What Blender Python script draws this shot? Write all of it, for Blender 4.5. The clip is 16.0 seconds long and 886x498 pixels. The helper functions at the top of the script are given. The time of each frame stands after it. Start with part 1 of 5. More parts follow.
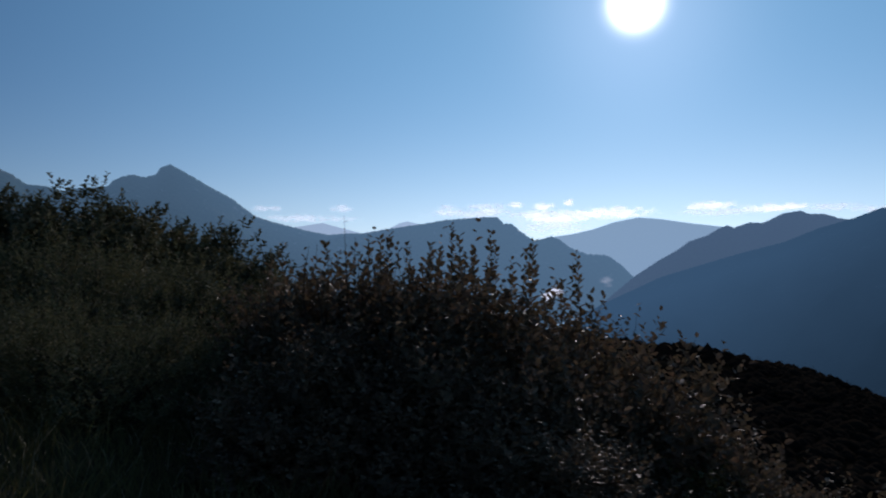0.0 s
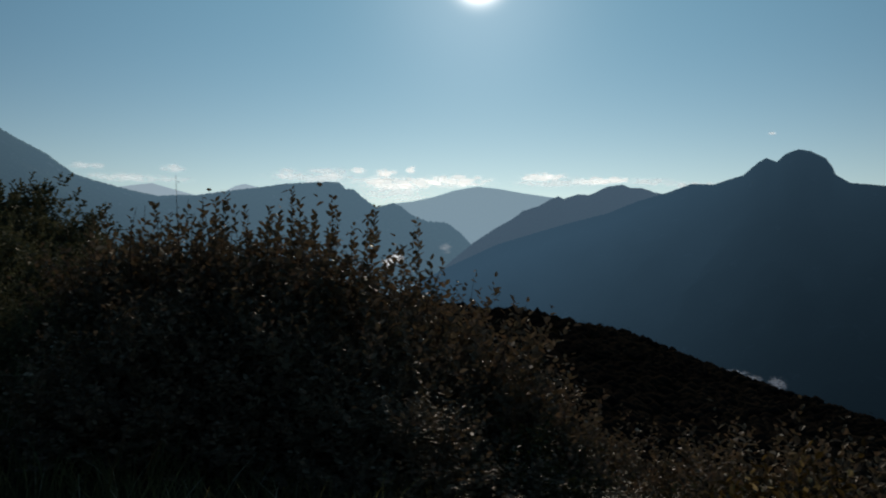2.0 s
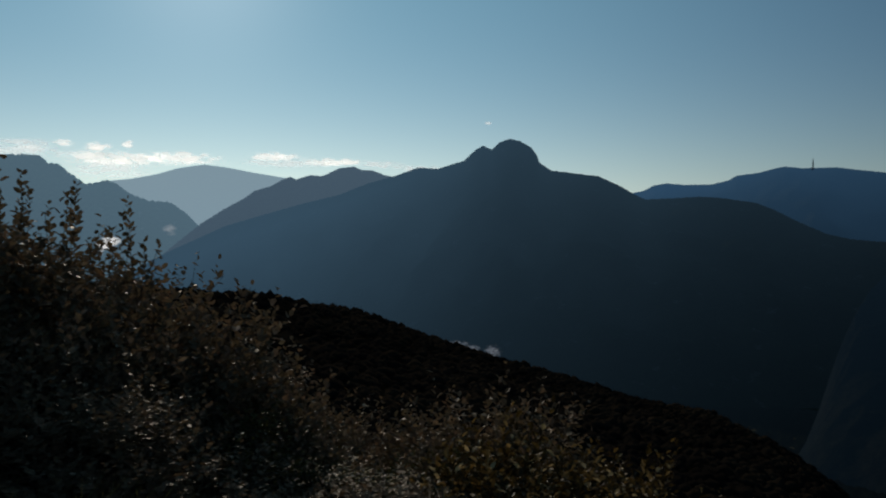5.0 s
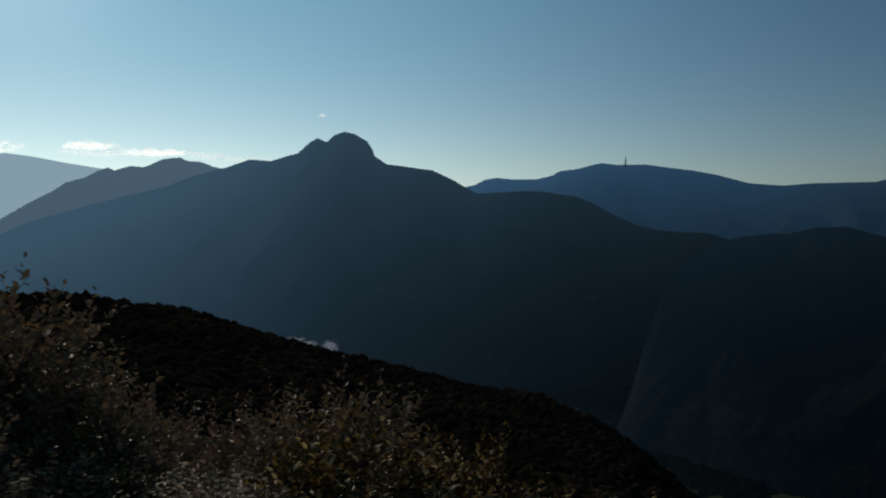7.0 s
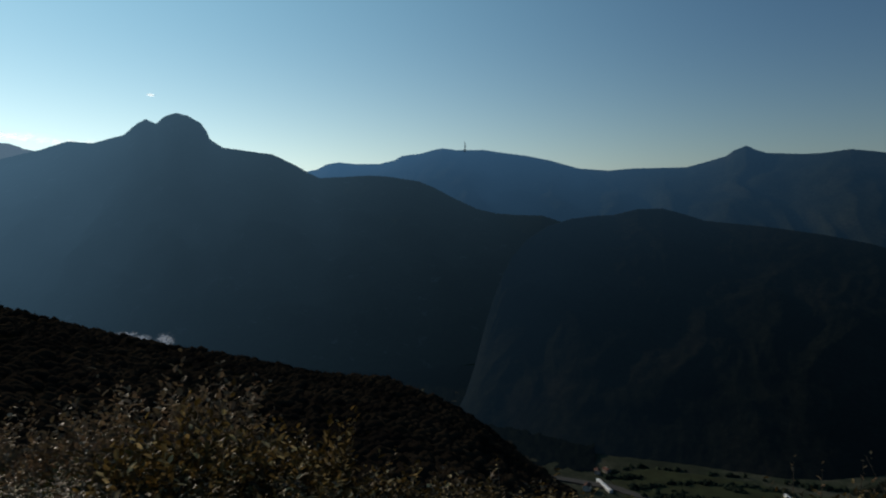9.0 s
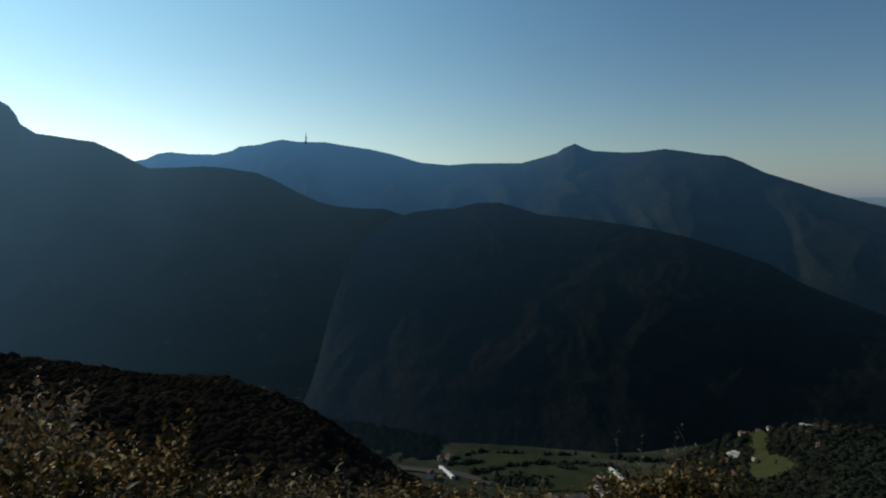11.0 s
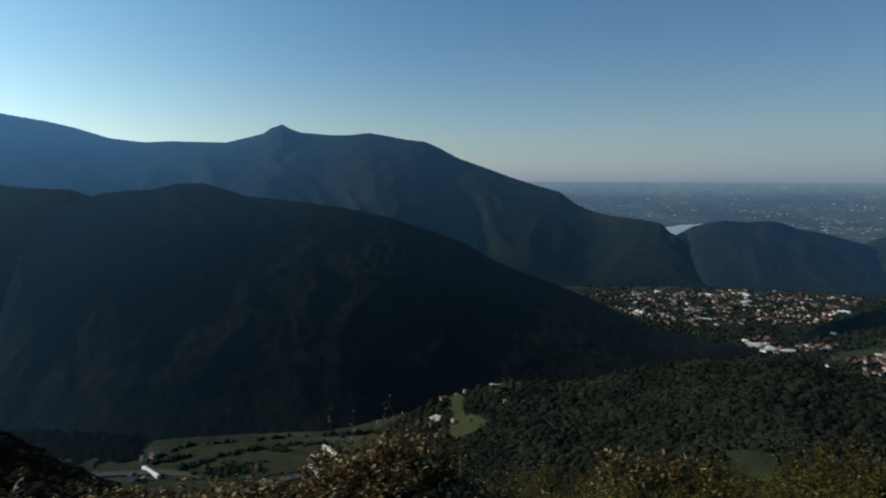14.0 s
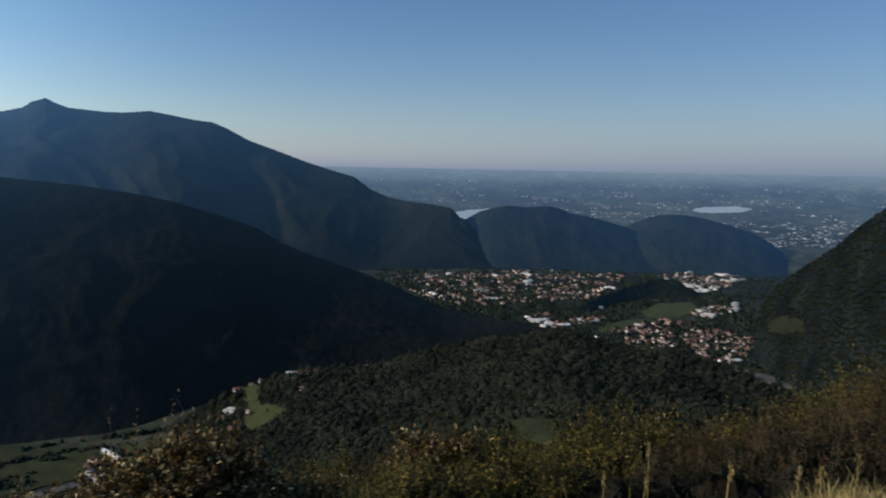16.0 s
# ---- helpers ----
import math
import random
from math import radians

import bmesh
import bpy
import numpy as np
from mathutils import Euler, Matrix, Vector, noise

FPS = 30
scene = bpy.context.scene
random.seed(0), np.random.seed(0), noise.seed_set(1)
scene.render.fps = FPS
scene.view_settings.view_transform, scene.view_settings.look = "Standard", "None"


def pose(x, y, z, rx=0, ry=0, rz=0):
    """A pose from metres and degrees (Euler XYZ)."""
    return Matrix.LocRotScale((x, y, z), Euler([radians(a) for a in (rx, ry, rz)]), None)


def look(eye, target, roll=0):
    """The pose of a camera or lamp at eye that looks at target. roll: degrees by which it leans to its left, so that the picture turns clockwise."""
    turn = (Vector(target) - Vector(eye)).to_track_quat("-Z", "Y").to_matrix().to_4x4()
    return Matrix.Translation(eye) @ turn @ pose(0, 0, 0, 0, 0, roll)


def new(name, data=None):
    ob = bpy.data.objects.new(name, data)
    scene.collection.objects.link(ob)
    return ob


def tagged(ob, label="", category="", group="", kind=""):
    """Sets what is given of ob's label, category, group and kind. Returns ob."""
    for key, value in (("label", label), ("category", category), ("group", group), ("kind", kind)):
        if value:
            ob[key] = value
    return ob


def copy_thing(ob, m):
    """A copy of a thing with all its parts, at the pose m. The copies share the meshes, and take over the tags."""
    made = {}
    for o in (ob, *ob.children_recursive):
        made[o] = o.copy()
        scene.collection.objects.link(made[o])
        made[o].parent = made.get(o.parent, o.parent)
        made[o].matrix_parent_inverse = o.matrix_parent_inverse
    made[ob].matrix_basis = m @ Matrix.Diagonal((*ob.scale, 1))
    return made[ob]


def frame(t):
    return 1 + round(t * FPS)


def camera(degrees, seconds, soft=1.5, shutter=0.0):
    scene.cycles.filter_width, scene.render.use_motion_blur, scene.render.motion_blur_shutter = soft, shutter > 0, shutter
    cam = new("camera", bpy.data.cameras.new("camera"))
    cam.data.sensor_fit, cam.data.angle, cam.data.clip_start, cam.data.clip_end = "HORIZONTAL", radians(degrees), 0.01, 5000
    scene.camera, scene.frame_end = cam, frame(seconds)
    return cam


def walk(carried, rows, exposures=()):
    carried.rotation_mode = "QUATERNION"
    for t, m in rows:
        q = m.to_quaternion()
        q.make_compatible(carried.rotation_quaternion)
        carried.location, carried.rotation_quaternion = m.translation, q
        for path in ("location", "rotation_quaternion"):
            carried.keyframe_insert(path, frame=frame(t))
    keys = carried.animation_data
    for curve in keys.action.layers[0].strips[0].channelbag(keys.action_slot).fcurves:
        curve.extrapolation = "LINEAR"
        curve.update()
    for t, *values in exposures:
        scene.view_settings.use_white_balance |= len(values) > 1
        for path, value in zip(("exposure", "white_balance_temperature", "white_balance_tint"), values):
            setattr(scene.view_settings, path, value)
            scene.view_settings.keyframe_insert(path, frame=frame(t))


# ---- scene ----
cam = camera(62.6, 16.0, soft=2.0, shutter=0.35)

# seconds, heading, pitch, roll (degrees): a slow turn to the right from a hilltop
TURN = [
    (0.0, 0.0, 2.67, -0.14), (0.5, 3.98, 1.93, -0.39), (1.0, 6.62, 0.8, -0.09), (1.5, 9.2, 0.37, -0.33),
    (2.0, 12.43, 0.03, 0.45), (2.5, 15.68, -0.23, 0.57), (3.0, 19.0, -0.64, 0.78), (3.5, 22.46, -1.27, 1.02),
    (4.0, 25.46, -1.72, 0.3), (4.5, 29.52, -1.29, 0.0), (5.0, 33.2, -1.35, 0.2), (7.5, 49.18, -1.8, -0.32),
    (8.0, 52.34, -1.83, -0.43), (8.5, 55.19, -2.56, -0.63), (11.0, 70.55, -3.81, -0.44), (11.5, 72.9, -4.16, -0.31),
    (12.0, 75.52, -4.59, -0.4), (12.5, 79.52, -4.94, -0.92), (13.0, 84.44, -5.16, -0.71), (13.5, 88.6, -5.29, -0.31),
    (14.0, 93.16, -5.29, 0.19), (14.5, 96.65, -5.38, 0.28), (15.0, 100.0, -5.94, 0.76), (15.5, 104.39, -6.03, 0.87),
    (16.0, 109.22, -6.3, 1.08)]
EYE = 1.6


def drift(t):
    """The small sideways sway of the hand, in metres."""
    return 0.085 * min(max((t - 3.4) / 1.6, 0.0), 1.0)


walk(cam, [(t, pose(drift(t), 0, EYE, 90 + p, 0, -a) @ pose(0, 0, 0, 0, 0, r)) for t, a, p, r in TURN],
     exposures=[(0.0, -0.52, 5950, 25), (0.5, -0.6, 6100, 23), (1.0, -0.68, 6500, 19), (1.5, -0.72, 6900, 14), (3.5, -0.74, 7050, 13), (5.0, -0.74, 7100, 13), (7.4, -0.49, 7050, 12), (8.0, -0.39, 7050, 12),
                (8.7, -0.21, 7100, 12), (11.0, 0.45, 7100, 11), (12.5, 0.68, 7000, 10), (14.0, 0.80, 6750, 11), (15.0, 0.91, 6850, 16), (16.0, 0.98, 6750, 19)])

# ---- sky and sun ----
SUN_AZ, SUN_EL = 15.1, 20.6
world = bpy.data.worlds.new("sky")
scene.world = world
world.use_nodes = True
wn, wl = world.node_tree.nodes, world.node_tree.links
sky = wn.new("ShaderNodeTexSky")
sky.sky_type, sky.sun_disc = "NISHITA", False
sky.sun_elevation, sky.sun_rotation = radians(SUN_EL), radians(SUN_AZ)
sky.altitude, sky.air_density, sky.dust_density, sky.ozone_density = 900, 1.0, 0.12, 2.4
wn["Background"].inputs["Strength"].default_value = 0.05
# haze low over the horizon, the bright air under and round the sun, and its blown-out disc
w_tc, w_sep = wn.new("ShaderNodeTexCoord"), wn.new("ShaderNodeSeparateXYZ")
wl.new(w_tc.outputs["Generated"], w_sep.inputs["Vector"])
AHEAD = (math.sin(radians(SUN_AZ)), math.cos(radians(SUN_AZ)), 0.0)
TO_SUN = (AHEAD[0] * math.cos(radians(SUN_EL)), AHEAD[1] * math.cos(radians(SUN_EL)), math.sin(radians(SUN_EL)))


def w_math(operation, first, second, clamp=False):
    node = wn.new("ShaderNodeMath")
    node.operation, node.use_clamp = operation, clamp
    for sock, value in zip(node.inputs, (first, second)):
        if isinstance(value, (int, float)):
            sock.default_value = value
        else:
            wl.new(value, sock)
    return node.outputs["Value"]


def w_facing(way):
    node = wn.new("ShaderNodeVectorMath")
    node.operation = "DOT_PRODUCT"
    node.inputs[1].default_value = way
    wl.new(w_tc.outputs["Generated"], node.inputs[0])
    return w_math("MAXIMUM", node.outputs["Value"], 0.0)


def w_plus(colour, tint, share):
    scaled, added = wn.new("ShaderNodeVectorMath"), wn.new("ShaderNodeVectorMath")
    scaled.operation, added.operation = "SCALE", "ADD"
    scaled.inputs[0].default_value = tint
    wl.new(share, scaled.inputs["Scale"])
    wl.new(colour, added.inputs[0])
    wl.new(scaled.outputs["Vector"], added.inputs[1])
    return added.outputs["Vector"]


def w_veil(colour, tint, share):
    node = wn.new("ShaderNodeMix")
    node.data_type = "RGBA"
    node.inputs["B"].default_value = (*tint, 1)
    wl.new(share, node.inputs["Factor"])
    wl.new(colour, node.inputs["A"])
    return node.outputs["Result"]


w_hue = wn.new("ShaderNodeHueSaturation")
w_hue.inputs["Saturation"].default_value = 1.15
wl.new(sky.outputs["Color"], w_hue.inputs["Color"])
w_clear = wn.new("ShaderNodeVectorMath")
w_clear.operation, w_clear.inputs[1].default_value = "MULTIPLY", (0.88, 1.04, 1.10)
wl.new(w_hue.outputs["Color"], w_clear.inputs[0])
w_low = w_math("SUBTRACT", 1.0, w_sep.outputs["Z"], True)
w_sum = w_veil(w_clear.outputs["Vector"], (4.3, 4.95, 5.6), w_math("MULTIPLY", w_math("POWER", w_low, 18.0), 0.8))
w_sum = w_veil(w_sum, (2.7, 3.3, 4.2), w_math("POWER", w_low, 85.0))
w_ahead, w_sunward = w_facing(AHEAD), w_facing(TO_SUN)
w_away = w_facing((math.sin(radians(155)), math.cos(radians(155)), 0.0))
w_sum = w_veil(w_sum, (2.1, 2.85, 3.55), w_math("MULTIPLY", w_math("POWER", w_low, 14.0), w_math("MULTIPLY", w_math("POWER", w_away, 1.6), 0.7)))
w_sum = w_veil(w_sum, (0.95, 1.95, 3.7), w_math("MULTIPLY", w_math("POWER", w_away, 2.0), 0.3))
w_sum = w_plus(w_sum, (23.0, 23.6, 20.8), w_math("MULTIPLY", w_math("POWER", w_low, 10.0), w_math("POWER", w_ahead, 3.6)))
w_sum = w_plus(w_sum, (3.4, 7.8, 9.4), w_math("POWER", w_sunward, 3.4))
w_sum = w_plus(w_sum, (4.5, 4.8, 5.0), w_math("POWER", w_sunward, 150.0))
w_sum = w_plus(w_sum, (230, 225, 210), w_math("POWER", w_sunward, 4200.0))
wl.new(w_sum, wn["Background"].inputs["Color"])

sun_data = bpy.data.lights.new("sun", "SUN")
sun_data.energy, sun_data.angle, sun_data.color = 2.05, radians(0.53), (1.0, 0.9, 0.76)
sun_ob = new("sun", sun_data)
sun_way = Vector((math.sin(radians(SUN_AZ)) * math.cos(radians(SUN_EL)), math.cos(radians(SUN_AZ)) * math.cos(radians(SUN_EL)), math.sin(radians(SUN_EL))))
sun_ob.matrix_world = look(sun_way * 4000, (0, 0, 0))


# ---- small helpers ----
def mesh_np(name, verts, faces, material=None, smooth=True):
    """A mesh from arrays: verts (n, 3); faces (m, 3) or (m, 4)."""
    me = bpy.data.meshes.new(name)
    verts, faces = np.asarray(verts, dtype=np.float32), np.asarray(faces, dtype=np.int32)
    k = faces.shape[1]
    me.vertices.add(len(verts))
    me.vertices.foreach_set("co", verts.ravel())
    me.loops.add(faces.size)
    me.loops.foreach_set("vertex_index", faces.ravel())
    me.polygons.add(len(faces))
    me.polygons.foreach_set("loop_start", np.arange(0, faces.size, k, dtype=np.int32))
    me.polygons.foreach_set("use_smooth", np.full(len(faces), smooth))
    me.update(calc_edges=True)
    me.validate()
    if material:
        me.materials.append(material)
    return me


def part(name, bm, material, parent, label=""):
    """Links a bmesh as one mesh object under a thing or a part."""
    me = bpy.data.meshes.new(name)
    bm.to_mesh(me)
    bm.free()
    me.materials.append(material)
    ob = new(name, me)
    ob.parent = parent
    return tagged(ob, label)


def box(bm, x0, x1, y0, y1, z0, z1):
    v = [bm.verts.new(c) for c in ((x0, y0, z0), (x1, y0, z0), (x1, y1, z0), (x0, y1, z0), (x0, y0, z1), (x1, y0, z1), (x1, y1, z1), (x0, y1, z1))]
    for f in ((3, 2, 1, 0), (4, 5, 6, 7), (0, 1, 5, 4), (1, 2, 6, 5), (2, 3, 7, 6), (3, 0, 4, 7)):
        bm.faces.new([v[i] for i in f])


GRAD = np.random.RandomState(7).normal(size=(256, 2))
GRAD /= np.linalg.norm(GRAD, axis=1)[:, None]
PERM = np.random.RandomState(3).permutation(256)


def perlin(x, y):
    x, y = np.asarray(x, float), np.asarray(y, float)
    xi, yi = np.floor(x).astype(int), np.floor(y).astype(int)
    fx, fy = x - xi, y - yi
    u, v = fx * fx * fx * (fx * (fx * 6 - 15) + 10), fy * fy * fy * (fy * (fy * 6 - 15) + 10)

    def corner(dx, dy):
        g = GRAD[PERM[(PERM[(xi + dx) % 256] + yi + dy) % 256]]
        return g[..., 0] * (fx - dx) + g[..., 1] * (fy - dy)
    a = corner(0, 0) * (1 - u) + corner(1, 0) * u
    b = corner(0, 1) * (1 - u) + corner(1, 1) * u
    return (a * (1 - v) + b * v) * 1.4


def fbm(x, y, octaves=4):
    return sum(perlin(x * 2 ** k + 17 * k, y * 2 ** k - 9 * k) / 2 ** k for k in range(octaves))


def ridged(x, y, octaves=4):
    return sum((1 - 2 * np.abs(perlin(x * 2 ** k + 31 * k, y * 2 ** k + 5 * k))) / 2 ** k for k in range(octaves)) / 2


def polar(az, r, z):
    """Points from azimuth (degrees, clockwise from +y), distance and height."""
    az = np.radians(az)
    return np.stack([r * np.sin(az), r * np.cos(az), z + 0 * r], -1)


def height(el, r):
    return EYE + r * np.tan(np.radians(el))


# ---- materials ----
def material(name):
    m = bpy.data.materials.new(name)
    m.use_nodes = True
    return m, m.node_tree.nodes, m.node_tree.links, m.node_tree.nodes["Principled BSDF"]


def ramp(nodes, stops):
    n = nodes.new("ShaderNodeValToRGB")
    while len(n.color_ramp.elements) < len(stops):
        n.color_ramp.elements.new(0.5)
    for e, (p, c) in zip(n.color_ramp.elements, stops):
        e.position, e.color = p, (*c, 1)
    return n


def noise_node(nodes, links, scale, detail=6, rough=0.6, coord="Object", stretch=None):
    tc, t = nodes.new("ShaderNodeTexCoord"), nodes.new("ShaderNodeTexNoise")
    t.inputs["Scale"].default_value, t.inputs["Detail"].default_value, t.inputs["Roughness"].default_value = scale, detail, rough
    if stretch:
        mp = nodes.new("ShaderNodeMapping")
        mp.inputs["Scale"].default_value = stretch
        links.new(tc.outputs[coord], mp.inputs["Vector"])
        links.new(mp.outputs["Vector"], t.inputs["Vector"])
    else:
        links.new(tc.outputs[coord], t.inputs["Vector"])
    return t


def mix_color(nodes, links, fac, a, b, blend="MIX"):
    m = nodes.new("ShaderNodeMix")
    m.data_type, m.blend_type = "RGBA", blend
    for sock, value in ((m.inputs["Factor"], fac), (m.inputs["A"], a), (m.inputs["B"], b)):
        if isinstance(value, (int, float)):
            sock.default_value = value
        elif isinstance(value, tuple):
            sock.default_value = (*value, 1)
        else:
            links.new(value, sock)
    return m.outputs["Result"]


def haze_emission(n, l, b, air, near, far, focus=2.0, base=0.3, curve=1.0):
    """Haze before a slope, put into its emission: it grows with the distance and towards the sun's side."""
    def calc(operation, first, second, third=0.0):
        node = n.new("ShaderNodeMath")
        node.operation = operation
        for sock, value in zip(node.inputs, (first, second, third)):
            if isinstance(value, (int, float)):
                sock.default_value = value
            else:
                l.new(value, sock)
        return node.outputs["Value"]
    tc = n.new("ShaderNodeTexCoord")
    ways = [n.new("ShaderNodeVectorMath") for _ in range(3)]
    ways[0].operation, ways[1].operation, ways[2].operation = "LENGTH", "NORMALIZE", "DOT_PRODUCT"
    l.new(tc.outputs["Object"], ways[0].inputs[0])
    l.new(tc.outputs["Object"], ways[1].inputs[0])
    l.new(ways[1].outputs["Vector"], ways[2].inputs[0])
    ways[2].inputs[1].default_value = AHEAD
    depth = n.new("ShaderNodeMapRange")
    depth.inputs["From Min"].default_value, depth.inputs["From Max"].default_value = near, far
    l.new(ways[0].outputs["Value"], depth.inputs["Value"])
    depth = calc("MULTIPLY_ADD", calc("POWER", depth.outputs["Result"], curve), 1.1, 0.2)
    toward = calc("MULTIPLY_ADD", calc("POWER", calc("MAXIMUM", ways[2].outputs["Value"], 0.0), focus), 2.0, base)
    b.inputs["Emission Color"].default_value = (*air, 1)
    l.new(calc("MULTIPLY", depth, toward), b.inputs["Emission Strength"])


def woodland(name, dark, mid, warm, scale, air=None, bump=4.0, rock=None, near=0.0, far=100.0, focus=2.0, base=0.3, curve=1.0):
    """A wooded slope seen from afar. air: haze colour put into the slope's emission."""
    m, n, l, b = material(name)
    big, fine = noise_node(n, l, scale, 5), noise_node(n, l, scale * 14, 4, 0.7)
    r1 = ramp(n, [(0.3, dark), (0.55, mid), (0.75, warm)])
    l.new(big.outputs["Fac"], r1.inputs["Fac"])
    r2 = ramp(n, [(0.3, (0.55, 0.55, 0.55)), (0.7, (1.35, 1.35, 1.3))])
    l.new(fine.outputs["Fac"], r2.inputs["Fac"])
    col = mix_color(n, l, 1.0, r1.outputs["Color"], r2.outputs["Color"], "MULTIPLY")
    if rock:
        big2 = noise_node(n, l, scale * 4, 8, 0.7)
        r3 = ramp(n, [(0.60, (0, 0, 0)), (0.68, (1, 1, 1))])
        l.new(big2.outputs["Fac"], r3.inputs["Fac"])
        col = mix_color(n, l, r3.outputs["Color"], col, rock)
    l.new(col, b.inputs["Base Color"])
    b.inputs["Roughness"].default_value = 0.95
    b.inputs["Specular IOR Level"].default_value = 0.0
    bp = n.new("ShaderNodeBump")
    bp.inputs["Distance"].default_value, bp.inputs["Strength"].default_value = bump, 0.4
    l.new(fine.outputs["Fac"], bp.inputs["Height"])
    l.new(bp.outputs["Normal"], b.inputs["Normal"])
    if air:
        haze_emission(n, l, b, air, near, far, focus, base, curve)
    return m


def plain_surface(name, colour, rough=0.8, vary=0.25, scale=2.0, spec=0.3):
    m, n, l, b = material(name)
    t = noise_node(n, l, scale, 6)
    r = ramp(n, [(0.25, tuple(c * (1 - vary) for c in colour)), (0.75, tuple(min(1, c * (1 + vary)) for c in colour))])
    l.new(t.outputs["Fac"], r.inputs["Fac"])
    info = n.new("ShaderNodeObjectInfo")
    r2 = ramp(n, [(0.0, (0.75, 0.75, 0.75)), (1.0, (1.15, 1.15, 1.15))])
    l.new(info.outputs["Random"], r2.inputs["Fac"])
    l.new(mix_color(n, l, 1.0, r.outputs["Color"], r2.outputs["Color"], "MULTIPLY"), b.inputs["Base Color"])
    b.inputs["Roughness"].default_value, b.inputs["Specular IOR Level"].default_value = rough, spec
    return m


def housing(name, colour, rough=0.85, low=0.35, high=1.45):
    """Render, tiles or sheet whose shade differs from building to building."""
    m, n, l, b = material(name)
    t = noise_node(n, l, 0.3, 5)
    r = ramp(n, [(0.3, tuple(c * 0.8 for c in colour)), (0.7, tuple(min(1, c * 1.15) for c in colour))])
    l.new(t.outputs["Fac"], r.inputs["Fac"])
    geo, info, both = n.new("ShaderNodeNewGeometry"), n.new("ShaderNodeObjectInfo"), n.new("ShaderNodeMath")
    both.operation = "ADD"
    l.new(geo.outputs["Random Per Island"], both.inputs[0])
    l.new(info.outputs["Random"], both.inputs[1])
    wrap = n.new("ShaderNodeMath")
    wrap.operation = "FRACT"
    l.new(both.outputs["Value"], wrap.inputs[0])
    r2 = ramp(n, [(0.0, (low,) * 3), (0.75, ((low + high) / 2,) * 3), (1.0, (high,) * 3)])
    l.new(wrap.outputs["Value"], r2.inputs["Fac"])
    l.new(mix_color(n, l, 1.0, r.outputs["Color"], r2.outputs["Color"], "MULTIPLY"), b.inputs["Base Color"])
    b.inputs["Roughness"].default_value, b.inputs["Specular IOR Level"].default_value = rough, 0.2
    return m


def leafy(name, stops, rough=0.5, through_light=0.26, gloss=0.08):
    """Leaves: each island takes its own colour; some light comes through."""
    m, n, l, b = material(name)
    geo = n.new("ShaderNodeNewGeometry")
    r = ramp(n, stops)
    l.new(geo.outputs["Random Per Island"], r.inputs["Fac"])
    b.inputs["Specular IOR Level"].default_value = gloss
    t = noise_node(n, l, 2.2, 4, 0.6)
    r2 = ramp(n, [(0.34, (0.5, 0.52, 0.5)), (0.66, (1.3, 1.26, 1.2))])
    l.new(t.outputs["Fac"], r2.inputs["Fac"])
    col = mix_color(n, l, 1.0, r.outputs["Color"], r2.outputs["Color"], "MULTIPLY")
    l.new(col, b.inputs["Base Color"])
    b.inputs["Roughness"].default_value = rough
    tr, mx = n.new("ShaderNodeBsdfTranslucent"), n.new("ShaderNodeMixShader")
    l.new(col, tr.inputs["Color"])
    mx.inputs["Fac"].default_value = through_light
    l.new(b.outputs["BSDF"], mx.inputs[1])
    l.new(tr.outputs["BSDF"], mx.inputs[2])
    l.new(mx.outputs["Shader"], n["Material Output"].inputs["Surface"])
    return m


# haze colours, painted as emission into the slopes, hills and the plain's towns
HAZE_GLOW = {"far": (0.17, 0.235, 0.29), "range": (0.043, 0.082, 0.117), "pass": (0.104, 0.162, 0.208), "back": (0.031, 0.055, 0.084),
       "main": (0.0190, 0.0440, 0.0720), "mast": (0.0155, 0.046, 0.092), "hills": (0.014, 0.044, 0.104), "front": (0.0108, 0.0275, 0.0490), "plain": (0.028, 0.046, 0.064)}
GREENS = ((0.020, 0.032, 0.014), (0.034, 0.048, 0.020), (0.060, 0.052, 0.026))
mat_far = woodland("far_blue_range", *GREENS, 0.004, HAZE_GLOW["far"])
mat_range = woodland("high_range_woods", *GREENS, 0.004, HAZE_GLOW["range"], rock=(0.12, 0.12, 0.11), near=2800, far=4400)
mat_pass = woodland("misty_range_woods", *GREENS, 0.004, HAZE_GLOW["pass"])
mat_back = woodland("back_ridge_woods", *GREENS, 0.004, HAZE_GLOW["back"], near=2900, far=3900)
mat_main = woodland("main_mountain_woods", (0.006, 0.008, 0.005), (0.010, 0.012, 0.007), (0.015, 0.015, 0.010), 0.004, HAZE_GLOW["main"], rock=(0.045, 0.042, 0.038), near=1200, far=3350, focus=4.2, base=0.12, curve=2.4)
# darker copy of the main mountain's woods: shade put into the colour
mat_head_shade = woodland("head_shade_woods", (0.003, 0.004, 0.003), (0.004, 0.005, 0.0035), (0.006, 0.006, 0.0045), 0.004, HAZE_GLOW["main"], near=1200, far=3350, focus=4.2, base=0.12, curve=2.4)
mat_mast = woodland("mast_ridge_woods", (0.011, 0.014, 0.010), (0.016, 0.019, 0.013), (0.028, 0.028, 0.020), 0.005, HAZE_GLOW["mast"], bump=2.0, near=2500, far=4100, focus=2.0, base=0.34, curve=1.3)
mat_front = woodland("front_hill_woods", (0.0050, 0.0062, 0.0044), (0.0090, 0.0098, 0.0070), (0.0160, 0.0145, 0.0110), 0.006, HAZE_GLOW["front"], bump=4.0, near=1050, far=2150, focus=2.6, base=0.14, curve=2.0)
